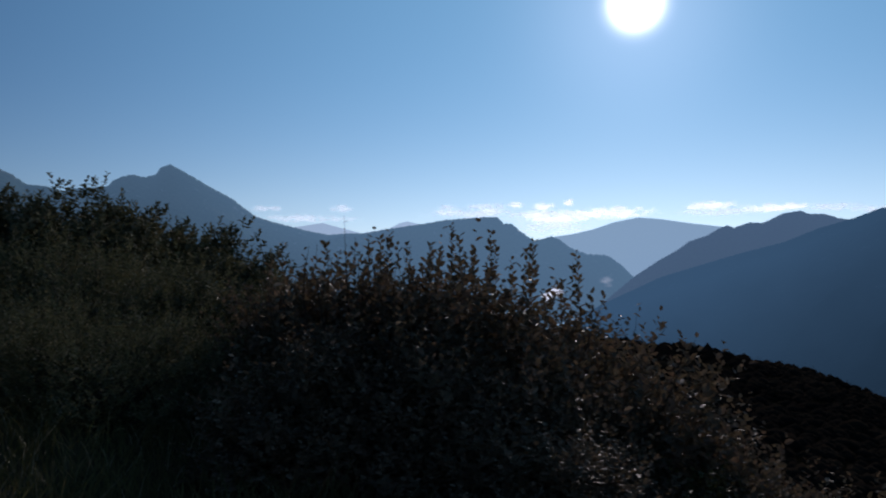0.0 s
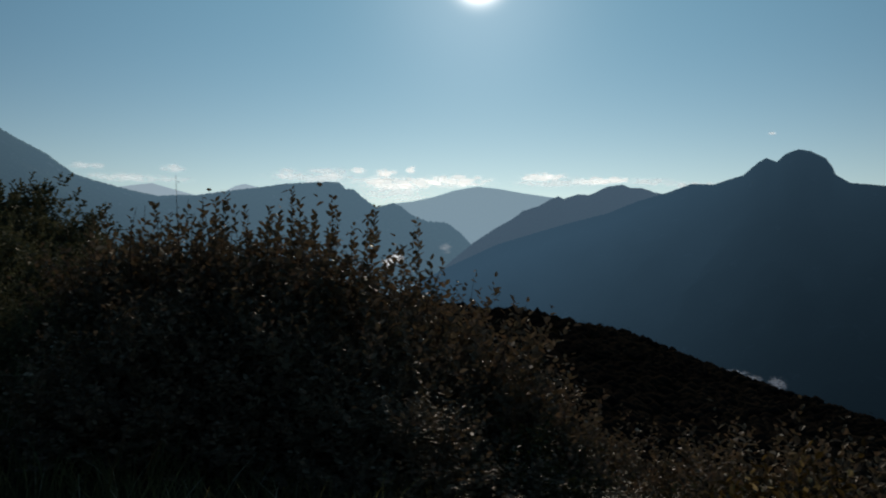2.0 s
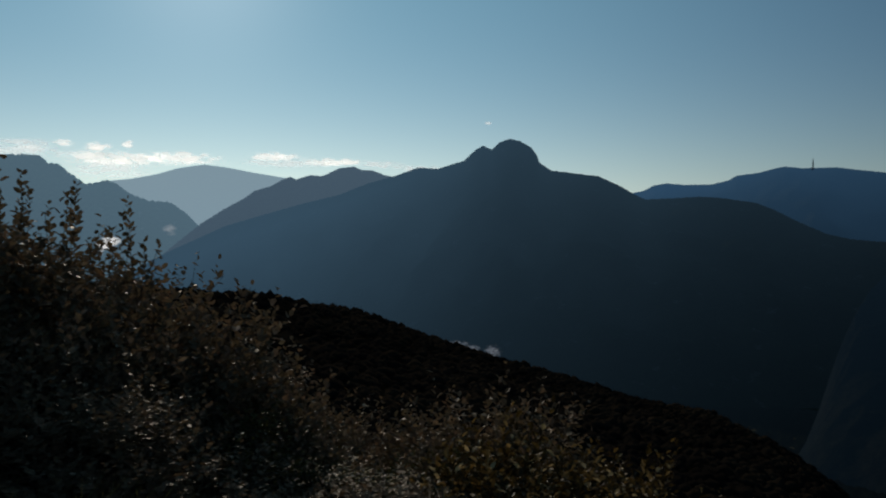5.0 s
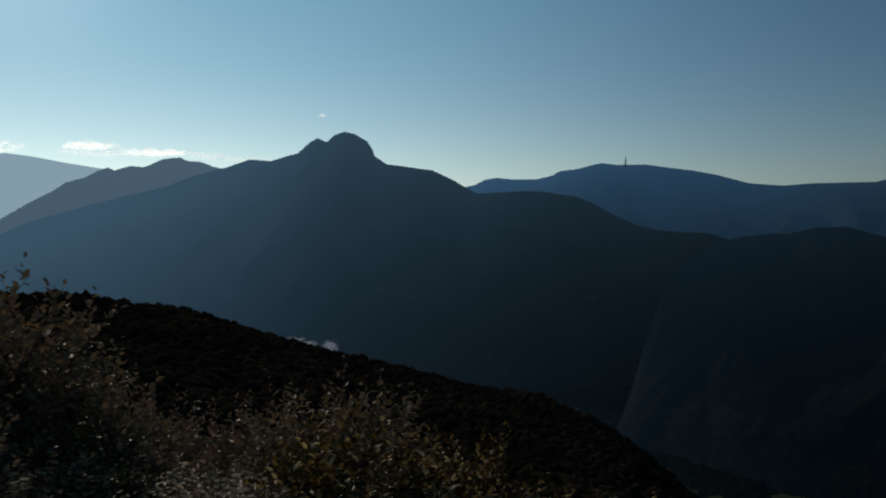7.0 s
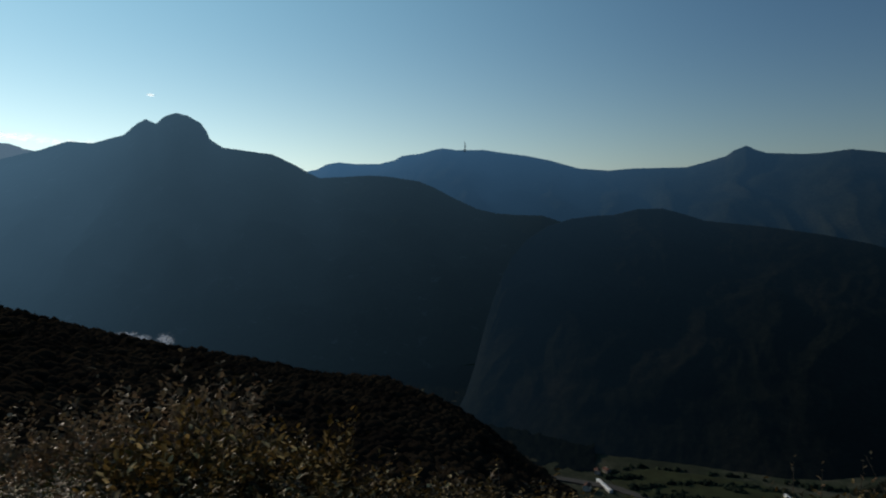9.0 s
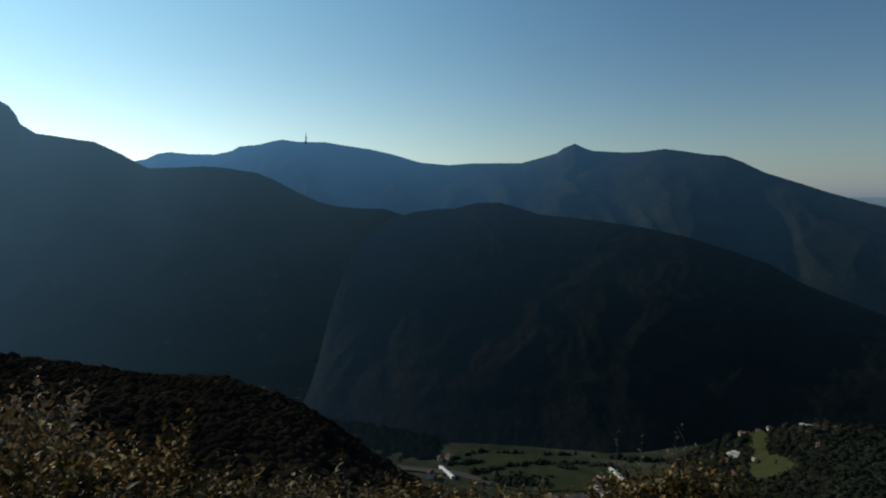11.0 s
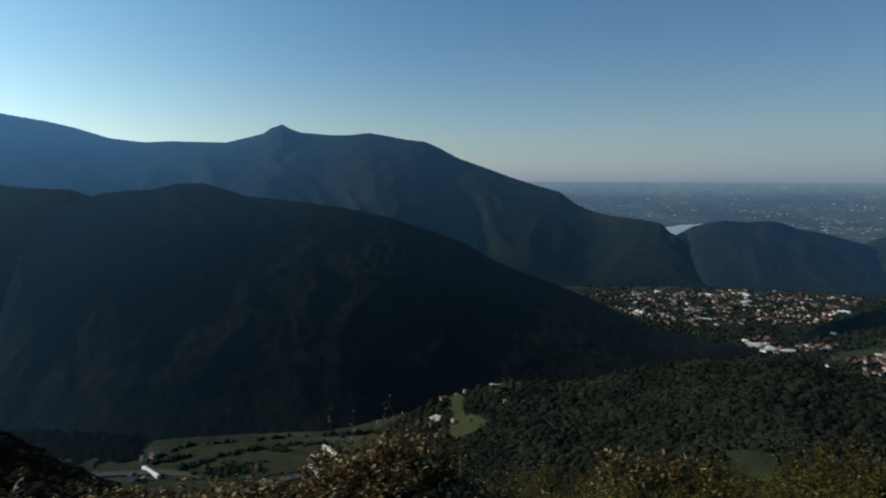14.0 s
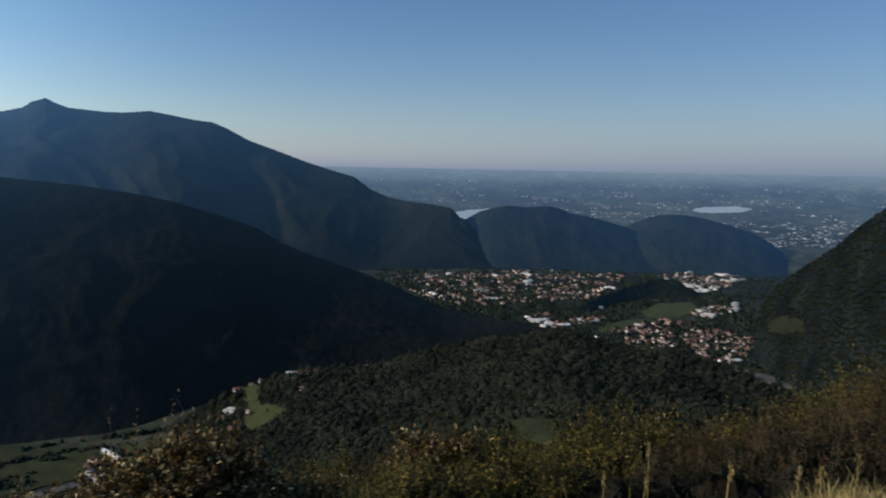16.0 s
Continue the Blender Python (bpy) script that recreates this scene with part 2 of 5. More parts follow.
mat_hills = woodland("small_hill_woods", (0.009, 0.013, 0.006), (0.014, 0.019, 0.008), (0.024, 0.022, 0.012), 0.008, HAZE_GLOW["hills"], near=2600, far=3500)
mat_foothill = woodland("foothill_woods", (0.010, 0.015, 0.007), (0.014, 0.019, 0.008), (0.02, 0.022, 0.010), 0.02, bump=1.0)
# spur floor darkened: the shade between its crowns is put into the colour
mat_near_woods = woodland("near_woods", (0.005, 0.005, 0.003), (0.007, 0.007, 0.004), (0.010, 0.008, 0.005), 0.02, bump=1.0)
mat_side = woodland("mountainside_woods", (0.006, 0.009, 0.006), (0.009, 0.012, 0.008), (0.013, 0.014, 0.009), 0.012, bump=2.0)

# ---- ground: hilltop, slopes, valley floor and plain in one sheet ----
VALLEY = -400.0
R_KEYS = np.array([0, 2, 4, 6, 9, 13, 20, 35, 60, 150, 400, 700, 900])
AZ_KEYS = np.array([-120, -40, -15, 5, 20, 40, 110, 126, 141, 165, 240])
FALL = np.array([
    [0, 0, .1, .3, .8, 1.5, 3, 5, 8, 5],
    [0, 0, 0, .05, .5, 1.4, 2.5, 3, 1, -30],
    [0, 0, -.1, -.2, 0, .2, 0, -2, -9, -60],
    [0, 0, -.15, -.4, -.7, -1.2, -2.8, -8, -20, -70],
    [0, -.1, -.4, -1, -2, -3.2, -6, -13, -26, -75],
    [0, -.1, -.5, -1.3, -2.7, -4.3, -7.5, -14, -27, -75],
    [0, -.1, -.5, -1.5, -3.2, -5.2, -8, -14.5, -27, -75],
    [0, -.1, -.5, -1.5, -3.0, -4.9, -7.6, -13, -25, -72],
    [0, 0, -.10, -.8, -2.4, -4.2, -6.8, -12, -24, -70],
    [0, 0, 0, -.1, -.5, -1.2, -2.5, -6, -14, -55],
    [0, 0, .1, .3, .8, 1.5, 3, 5, 8, 5]])
FALL = np.hstack([FALL, np.tile([-200.0, -330.0, VALLEY], (len(AZ_KEYS), 1))])


def squeeze(r):
    """Beyond 3 km the plain is drawn in towards 4.7 km, along the lines of sight."""
    return np.where(r <= 3000, r, 3000 + 1700 * (1 - 3000 / np.maximum(r, 3000)))


def ground_z(az, r):
    """The height of the ground at an azimuth and a true distance (before the squeeze)."""
    az, r = np.broadcast_arrays(np.asarray(az, float), np.asarray(r, float))
    a = (az + 120) % 360 - 120
    i = np.clip(np.searchsorted(AZ_KEYS, a, side="right") - 1, 0, len(AZ_KEYS) - 2)
    f = np.clip((a - AZ_KEYS[i]) / (AZ_KEYS[i + 1] - AZ_KEYS[i]), 0, 1)
    f = f * f * (3 - 2 * f)
    k = np.clip(np.searchsorted(R_KEYS, r, side="right") - 1, 0, len(R_KEYS) - 2)
    g = np.clip((r - R_KEYS[k]) / (R_KEYS[k + 1] - R_KEYS[k]), 0, 1)
    za = FALL[i, k] * (1 - g) + FALL[i, k + 1] * g
    zb = FALL[i + 1, k] * (1 - g) + FALL[i + 1, k + 1] * g
    return za * (1 - f) + zb * f


def floor_at(az, el, lift=0.0):
    """The point of the valley floor or plain that is seen at el degrees from the eye."""
    r = (EYE - VALLEY) / np.tan(np.radians(-np.minimum(np.asarray(el, float), -0.02)))
    rc = squeeze(r)
    return polar(az, rc, EYE + (VALLEY - EYE) * rc / r + lift)


def grid_faces(rows, cols, wrap=False):
    i, j = np.meshgrid(np.arange(rows - 1), np.arange(cols if wrap else cols - 1), indexing="ij")
    a, b = i * cols + j, i * cols + (j + 1) % cols
    return np.stack([a, a + cols, b + cols, b], -1).reshape(-1, 4)


rr = np.concatenate([np.linspace(0.05, 12, 50), np.geomspace(12.6, 1100, 80), np.geomspace(1130, 3000, 30), (EYE - VALLEY) / np.tan(np.radians(np.linspace(7.4, 0.02, 90)))])
aa = np.arange(0, 360, 1.0)
A, Rg = np.meshgrid(aa, rr)
Z = ground_z(A, Rg)
Z = Z + np.clip(Rg / 30, 0, 1) * np.where(Rg < 1000, 1, 0) * 0.015 * np.minimum(Rg, 120) * fbm(Rg * np.sin(np.radians(A)) / 14, Rg * np.cos(np.radians(A)) / 14, 3)
Z = Z + 0.05 * fbm(Rg * np.sin(np.radians(A)) / 0.9, Rg * np.cos(np.radians(A)) / 0.9, 2) * np.clip(12 / np.maximum(Rg, 1), 0, 1)
RC = squeeze(Rg)
Z = np.where(Rg > 3000, EYE + (VALLEY - EYE) * RC / Rg, Z)

m_ground, n, l, b = material("ground_cover")
geo_tc = n.new("ShaderNodeTexCoord")
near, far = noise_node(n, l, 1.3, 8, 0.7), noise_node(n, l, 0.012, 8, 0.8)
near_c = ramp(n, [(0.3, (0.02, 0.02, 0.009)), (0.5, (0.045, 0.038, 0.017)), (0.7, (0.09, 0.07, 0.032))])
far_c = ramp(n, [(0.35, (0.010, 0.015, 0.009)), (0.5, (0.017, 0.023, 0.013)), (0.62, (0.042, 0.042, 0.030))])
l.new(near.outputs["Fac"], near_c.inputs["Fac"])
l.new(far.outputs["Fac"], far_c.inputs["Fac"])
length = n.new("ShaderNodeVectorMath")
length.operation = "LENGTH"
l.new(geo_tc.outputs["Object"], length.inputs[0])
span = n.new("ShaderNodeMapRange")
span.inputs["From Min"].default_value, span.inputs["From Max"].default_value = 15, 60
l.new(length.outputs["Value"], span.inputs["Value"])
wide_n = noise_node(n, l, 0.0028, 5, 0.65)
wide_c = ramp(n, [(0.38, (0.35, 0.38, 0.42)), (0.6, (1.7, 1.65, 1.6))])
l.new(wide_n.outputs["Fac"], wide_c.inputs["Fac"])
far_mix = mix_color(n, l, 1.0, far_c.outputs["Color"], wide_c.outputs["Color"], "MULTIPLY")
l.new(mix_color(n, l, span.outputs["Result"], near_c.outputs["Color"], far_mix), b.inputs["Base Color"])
b.inputs["Roughness"].default_value, b.inputs["Specular IOR Level"].default_value = 0.95, 0.1
# haze put into the ground's emission: from 1 km out, growing towards the horizon
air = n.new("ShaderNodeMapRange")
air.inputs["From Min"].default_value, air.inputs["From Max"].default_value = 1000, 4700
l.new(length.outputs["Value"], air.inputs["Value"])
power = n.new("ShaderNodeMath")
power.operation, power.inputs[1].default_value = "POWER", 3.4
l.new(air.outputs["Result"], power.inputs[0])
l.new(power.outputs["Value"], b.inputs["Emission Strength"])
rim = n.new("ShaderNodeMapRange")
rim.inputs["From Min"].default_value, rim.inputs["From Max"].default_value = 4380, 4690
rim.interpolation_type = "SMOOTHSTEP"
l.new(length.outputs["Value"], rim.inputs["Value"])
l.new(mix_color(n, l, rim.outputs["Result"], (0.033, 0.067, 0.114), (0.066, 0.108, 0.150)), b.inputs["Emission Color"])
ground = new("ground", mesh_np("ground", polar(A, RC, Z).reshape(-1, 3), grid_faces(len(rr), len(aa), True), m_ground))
tagged(ground, "grassy hilltop falling to a green valley floor and hazy plain", "ground", kind="structure")


# ---- mountains ----
class Slope:
    """A ridge: crest given as azimuth and elevation seen from the hilltop, with its distance and that of its foot."""

    def __init__(self, name, crest, dist, foot, foot_z, mat, label, step=0.1, rows=50, relief=0.12, size=500.0, bend=1.0, jag=0.05, seed=0, canopy=0.0, clump=18.0, octaves=4, drawn=0.55):
        c = np.array(crest, float)
        self.az = np.arange(c[0, 0], c[-1, 0] + 1e-6, step)
        el = np.interp(self.az, c[:, 0], c[:, 1])
        d = np.interp(self.az, *np.array(dist, float).T)
        rf = np.interp(self.az, *np.array(foot, float).T)
        zf = np.interp(self.az, *np.array(foot_z, float).T)
        wide = np.hanning(int(min(9.0, (c[-1, 0] - c[0, 0]) * 0.3) / step) | 1)
        d, rf = (np.convolve(np.pad(q, len(wide) // 2, mode="edge"), wide / wide.sum(), mode="valid") for q in (d, rf))
        fine = jag * fbm(self.az * 5.1 + seed, self.az * 0 + seed, 4)
        zc = height(el, d)
        s = np.linspace(0, 1, rows)[:, None]
        r = rf + (d - rf) * s
        win = np.hanning(int(5.0 / step) | 1)
        soft = np.convolve(np.pad(zc, len(win) // 2, mode="edge"), win / win.sum(), mode="valid")
        soft = np.minimum(soft, zc + 0.02 * np.abs(zc - zf))
        top = np.clip((s - 0.72) / 0.28, 0, 1)
        z = zf + (soft - zf) * s ** bend + (zc - soft) * top * top * (3 - 2 * top)
        x, y = r * np.sin(np.radians(self.az)), r * np.cos(np.radians(self.az))
        u = self.az * d.mean() * 0.01745 / size
        warp = 0.5 * fbm(x / size + seed, y / size, 2)
        bump = 0.65 * ridged(u + warp + seed, s * 0.55 + warp * 0.6 + 0 * r, octaves) + 0.35 * fbm(x / size * 3 + seed, y / size * 3, octaves)
        if octaves == 2:
            bump = 0.8 * ridged(u + 0.75 * warp + 0.5 * s + seed, s * drawn + warp * 0.7 + 0 * r, 3) + 0.15 * fbm(x / size * 3 + seed, y / size * 3, 2)
        keep = np.clip(s * 5, 0, 1) * np.clip((1 - s) * 3.0, 0, 1)
        z = z + relief * np.abs(zc - zf) * bump * keep
        if canopy:
            z = z + canopy * (fbm(x / clump + seed, y / clump, 3) + 0.4) * np.clip((1 - s) * 12, 0.15, 1)
        e = (z - EYE) / r
        e = np.minimum(e, (zc - EYE) / d - 0.0006 * (1 - s)) + np.radians(fine) * np.clip((s - 0.975) / 0.025, 0, 1)
        z = EYE + e * r
        zc = z[-1]
        self.r, self.z, self.crest_r, self.crest_z, self.foot_z = r, z, d, zc, zf
        back_r = d + (d - rf) * np.array([[0.06], [0.25], [0.6]])
        if d.max() > 3600:
            back_r = np.minimum(back_r, d + np.array([[20], [60], [90]]))
        back_z = EYE + (zc - EYE) / d * back_r - (d - rf) * np.array([[0.05], [0.2], [0.5]])
        R2, Z2 = np.vstack([r, back_r]), np.vstack([z, back_z])
        A2 = np.broadcast_to(self.az, R2.shape)
        self.ob = new(name, mesh_np(name, polar(A2, R2, Z2).reshape(-1, 3), grid_faces(*R2.shape), mat))
        tagged(self.ob, label, "mountain", kind="structure")

    def at(self, az, s):
        """Points on the slope by azimuth and share of the way from foot to crest."""
        i = np.clip((az - self.az[0]) / (self.az[1] - self.az[0]), 0, len(self.az) - 1.001)
        k = np.clip(np.asarray(s, float) * (len(self.r) - 1), 0, len(self.r) - 1.001)
        i0, k0 = i.astype(int), k.astype(int)
        fi, fk = i - i0, k - k0
        g = lambda m: (m[k0, i0] * (1 - fi) + m[k0, i0 + 1] * fi) * (1 - fk) + (m[k0 + 1, i0] * (1 - fi) + m[k0 + 1, i0 + 1] * fi) * fk
        return g(self.r), g(self.z)

    def seen(self, az, el):
        """The point of the slope that is seen at these angles."""
        i = int(np.clip(round((az - self.az[0]) / (self.az[1] - self.az[0])), 0, len(self.az) - 1))
        e = np.degrees(np.arctan((self.z[:, i] - EYE) / self.r[:, i]))
        k = int(np.argmax(e >= el)) if (e >= el).any() else len(e) - 1
        k = max(k, 1)
        f = np.clip((el - e[k - 1]) / max(e[k] - e[k - 1], 1e-6), 0, 1)
        r = self.r[k - 1, i] * (1 - f) + self.r[k, i] * f
        return polar(az, r, self.z[k - 1, i] * (1 - f) + self.z[k, i] * f)


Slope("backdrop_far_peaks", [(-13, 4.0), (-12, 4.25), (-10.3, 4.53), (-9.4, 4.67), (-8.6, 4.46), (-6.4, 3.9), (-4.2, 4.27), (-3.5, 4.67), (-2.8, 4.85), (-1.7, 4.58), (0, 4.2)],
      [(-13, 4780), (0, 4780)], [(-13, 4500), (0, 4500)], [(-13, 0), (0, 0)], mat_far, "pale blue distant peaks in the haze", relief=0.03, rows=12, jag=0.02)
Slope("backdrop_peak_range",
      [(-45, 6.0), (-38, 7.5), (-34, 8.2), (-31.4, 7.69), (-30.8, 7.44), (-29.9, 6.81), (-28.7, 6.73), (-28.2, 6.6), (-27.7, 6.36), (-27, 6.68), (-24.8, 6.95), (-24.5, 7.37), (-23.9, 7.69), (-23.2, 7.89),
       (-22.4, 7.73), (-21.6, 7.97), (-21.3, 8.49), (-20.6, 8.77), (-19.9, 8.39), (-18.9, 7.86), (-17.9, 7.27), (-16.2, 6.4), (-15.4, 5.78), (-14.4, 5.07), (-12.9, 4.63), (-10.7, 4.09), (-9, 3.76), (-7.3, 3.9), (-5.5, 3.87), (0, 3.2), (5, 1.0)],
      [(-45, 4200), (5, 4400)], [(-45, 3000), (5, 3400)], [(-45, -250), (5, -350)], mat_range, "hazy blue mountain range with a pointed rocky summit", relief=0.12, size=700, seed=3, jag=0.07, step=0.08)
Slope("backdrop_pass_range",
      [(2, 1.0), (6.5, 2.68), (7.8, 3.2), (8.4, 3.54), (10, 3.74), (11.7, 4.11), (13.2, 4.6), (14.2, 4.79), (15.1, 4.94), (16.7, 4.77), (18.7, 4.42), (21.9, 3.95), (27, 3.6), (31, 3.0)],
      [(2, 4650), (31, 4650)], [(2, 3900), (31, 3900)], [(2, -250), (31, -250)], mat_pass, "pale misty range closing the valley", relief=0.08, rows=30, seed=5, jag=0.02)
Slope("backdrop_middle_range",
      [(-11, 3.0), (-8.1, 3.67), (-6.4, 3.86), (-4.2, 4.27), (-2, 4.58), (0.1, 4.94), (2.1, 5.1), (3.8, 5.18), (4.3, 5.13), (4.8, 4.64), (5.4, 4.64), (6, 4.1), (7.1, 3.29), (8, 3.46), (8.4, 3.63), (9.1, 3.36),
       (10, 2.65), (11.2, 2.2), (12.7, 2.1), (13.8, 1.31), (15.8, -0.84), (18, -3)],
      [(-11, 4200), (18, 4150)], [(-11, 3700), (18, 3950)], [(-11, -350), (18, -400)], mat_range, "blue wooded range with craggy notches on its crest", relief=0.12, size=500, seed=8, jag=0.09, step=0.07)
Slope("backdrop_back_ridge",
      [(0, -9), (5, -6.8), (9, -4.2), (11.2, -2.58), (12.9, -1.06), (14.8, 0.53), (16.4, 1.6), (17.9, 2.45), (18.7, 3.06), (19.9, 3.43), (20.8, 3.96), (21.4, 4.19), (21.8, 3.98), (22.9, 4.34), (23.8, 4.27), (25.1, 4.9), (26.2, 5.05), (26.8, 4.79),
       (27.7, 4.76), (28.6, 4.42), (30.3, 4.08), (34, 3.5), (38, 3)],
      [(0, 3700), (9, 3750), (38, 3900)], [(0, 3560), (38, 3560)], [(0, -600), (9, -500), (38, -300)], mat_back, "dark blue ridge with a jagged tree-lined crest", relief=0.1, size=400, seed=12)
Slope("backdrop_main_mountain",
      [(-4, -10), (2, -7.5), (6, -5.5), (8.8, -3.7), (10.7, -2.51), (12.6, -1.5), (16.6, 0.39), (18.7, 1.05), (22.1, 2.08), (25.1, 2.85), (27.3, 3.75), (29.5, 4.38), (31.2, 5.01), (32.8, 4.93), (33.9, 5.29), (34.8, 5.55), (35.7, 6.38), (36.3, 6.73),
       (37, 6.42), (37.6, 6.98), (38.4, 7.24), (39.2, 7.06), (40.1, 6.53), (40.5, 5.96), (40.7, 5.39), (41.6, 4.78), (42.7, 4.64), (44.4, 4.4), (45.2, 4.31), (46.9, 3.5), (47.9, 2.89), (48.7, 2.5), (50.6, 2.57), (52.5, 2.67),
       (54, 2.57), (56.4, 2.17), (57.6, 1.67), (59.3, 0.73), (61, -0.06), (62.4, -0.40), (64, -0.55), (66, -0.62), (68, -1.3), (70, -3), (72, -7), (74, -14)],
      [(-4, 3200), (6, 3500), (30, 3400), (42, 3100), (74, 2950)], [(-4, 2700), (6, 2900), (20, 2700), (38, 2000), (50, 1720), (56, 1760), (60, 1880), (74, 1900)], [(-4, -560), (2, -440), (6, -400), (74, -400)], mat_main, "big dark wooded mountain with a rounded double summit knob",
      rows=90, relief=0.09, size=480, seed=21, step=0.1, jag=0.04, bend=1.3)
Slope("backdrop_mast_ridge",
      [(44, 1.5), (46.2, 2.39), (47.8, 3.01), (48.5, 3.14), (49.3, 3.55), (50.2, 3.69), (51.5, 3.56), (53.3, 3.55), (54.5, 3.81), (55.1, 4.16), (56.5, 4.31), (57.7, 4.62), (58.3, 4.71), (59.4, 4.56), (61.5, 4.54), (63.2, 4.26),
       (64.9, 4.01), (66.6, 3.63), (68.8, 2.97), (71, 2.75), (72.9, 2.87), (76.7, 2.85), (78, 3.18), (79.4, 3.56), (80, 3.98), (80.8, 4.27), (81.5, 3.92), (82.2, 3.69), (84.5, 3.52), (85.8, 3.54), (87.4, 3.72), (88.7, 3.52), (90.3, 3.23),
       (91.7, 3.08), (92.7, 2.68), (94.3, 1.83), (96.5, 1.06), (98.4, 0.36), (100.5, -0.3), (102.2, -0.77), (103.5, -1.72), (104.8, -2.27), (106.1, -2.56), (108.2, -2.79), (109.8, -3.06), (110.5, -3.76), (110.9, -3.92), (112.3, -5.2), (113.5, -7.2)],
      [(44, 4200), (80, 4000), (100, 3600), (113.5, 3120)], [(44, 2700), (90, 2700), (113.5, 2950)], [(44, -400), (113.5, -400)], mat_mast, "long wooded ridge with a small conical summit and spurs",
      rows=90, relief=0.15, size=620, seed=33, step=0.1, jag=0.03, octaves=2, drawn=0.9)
# added sheet over the sunlit valley ground, with painted shade
Slope("hazed_valley_head", [(50, -12.5), (54, -12.4), (58, -12.2), (62, -12.3), (66, -13.1), (70, -15.2)],
      [(50, 1780), (58, 1850), (62, 1820), (66, 1640), (70, 1380)], [(50, 1250), (58, 1150), (70, 1100)], [(50, -402), (70, -402)], mat_head_shade, "wooded floor at the head of the valley, shade put into its colour", rows=40, relief=0.1, size=160, seed=91, jag=0.08, canopy=4.5, clump=22.0)
Slope("hazed_front_hill",
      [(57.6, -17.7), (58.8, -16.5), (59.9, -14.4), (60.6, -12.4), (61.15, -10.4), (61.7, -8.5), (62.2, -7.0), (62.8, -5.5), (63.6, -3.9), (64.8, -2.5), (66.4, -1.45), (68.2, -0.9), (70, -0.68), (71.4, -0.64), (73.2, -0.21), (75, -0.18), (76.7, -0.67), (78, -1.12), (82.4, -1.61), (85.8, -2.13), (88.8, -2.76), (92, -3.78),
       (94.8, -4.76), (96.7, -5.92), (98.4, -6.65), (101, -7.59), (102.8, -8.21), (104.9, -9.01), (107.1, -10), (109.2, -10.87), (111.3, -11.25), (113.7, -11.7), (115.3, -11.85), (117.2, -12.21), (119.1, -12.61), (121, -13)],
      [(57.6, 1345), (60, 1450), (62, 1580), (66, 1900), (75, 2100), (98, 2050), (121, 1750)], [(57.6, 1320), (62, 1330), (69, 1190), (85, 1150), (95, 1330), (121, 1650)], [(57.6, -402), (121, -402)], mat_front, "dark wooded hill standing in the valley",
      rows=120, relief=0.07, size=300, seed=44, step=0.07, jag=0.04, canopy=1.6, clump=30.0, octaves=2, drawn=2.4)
# the small hills and the knoll carry haze in their material's emission
Slope("hazed_small_hill",
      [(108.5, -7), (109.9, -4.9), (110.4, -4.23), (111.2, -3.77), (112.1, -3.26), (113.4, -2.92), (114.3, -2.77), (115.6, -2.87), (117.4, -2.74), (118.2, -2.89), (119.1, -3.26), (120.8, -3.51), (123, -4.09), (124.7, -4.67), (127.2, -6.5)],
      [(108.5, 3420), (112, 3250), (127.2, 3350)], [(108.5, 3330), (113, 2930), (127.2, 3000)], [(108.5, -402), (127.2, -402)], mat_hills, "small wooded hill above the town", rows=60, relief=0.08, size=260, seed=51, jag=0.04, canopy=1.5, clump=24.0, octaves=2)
Slope("hazed_small_hill",
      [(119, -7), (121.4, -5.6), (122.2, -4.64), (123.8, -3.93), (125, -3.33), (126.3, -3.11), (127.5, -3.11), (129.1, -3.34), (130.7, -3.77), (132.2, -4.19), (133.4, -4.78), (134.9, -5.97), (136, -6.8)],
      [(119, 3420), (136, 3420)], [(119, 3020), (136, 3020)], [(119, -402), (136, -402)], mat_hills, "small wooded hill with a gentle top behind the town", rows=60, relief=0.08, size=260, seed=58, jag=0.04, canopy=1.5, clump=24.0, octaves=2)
Slope("hazed_wooded_knoll", [(117.6, -11.7), (118.3, -11.26), (120.7, -10.05), (123.2, -8.92), (125.3, -8.15), (126.1, -7.93), (127.3, -8.06), (128.2, -8.59), (129, -9.08), (129.6, -9.6)],
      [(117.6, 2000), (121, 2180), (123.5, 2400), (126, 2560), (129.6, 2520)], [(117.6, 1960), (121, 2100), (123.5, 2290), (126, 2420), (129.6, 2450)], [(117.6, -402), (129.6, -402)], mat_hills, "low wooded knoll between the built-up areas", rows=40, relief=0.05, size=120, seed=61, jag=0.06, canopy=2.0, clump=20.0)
side_mountain = Slope("side_mountain",
      [(132.5, -15.6), (132.9, -13.2), (133.1, -11.0), (133.3, -9.2), (133.9, -8.05), (135.2, -6.85), (136.7, -5.65), (138, -4.5), (138.6, -3.76), (139.6, -2.82), (140.4, -2.13), (144, 1), (150, 4), (160, 5), (175, 3)],
      [(132.5, 1850), (140, 1500), (175, 1200)], [(132.5, 1700), (136, 1520), (140, 1150), (175, 500)], [(132.5, -405), (136, -402), (140, -385), (175, -300)], mat_side, "green wooded mountainside closing the valley", rows=60, relief=0.06, size=180, seed=63, jag=0.1, canopy=3.0, clump=22.0)
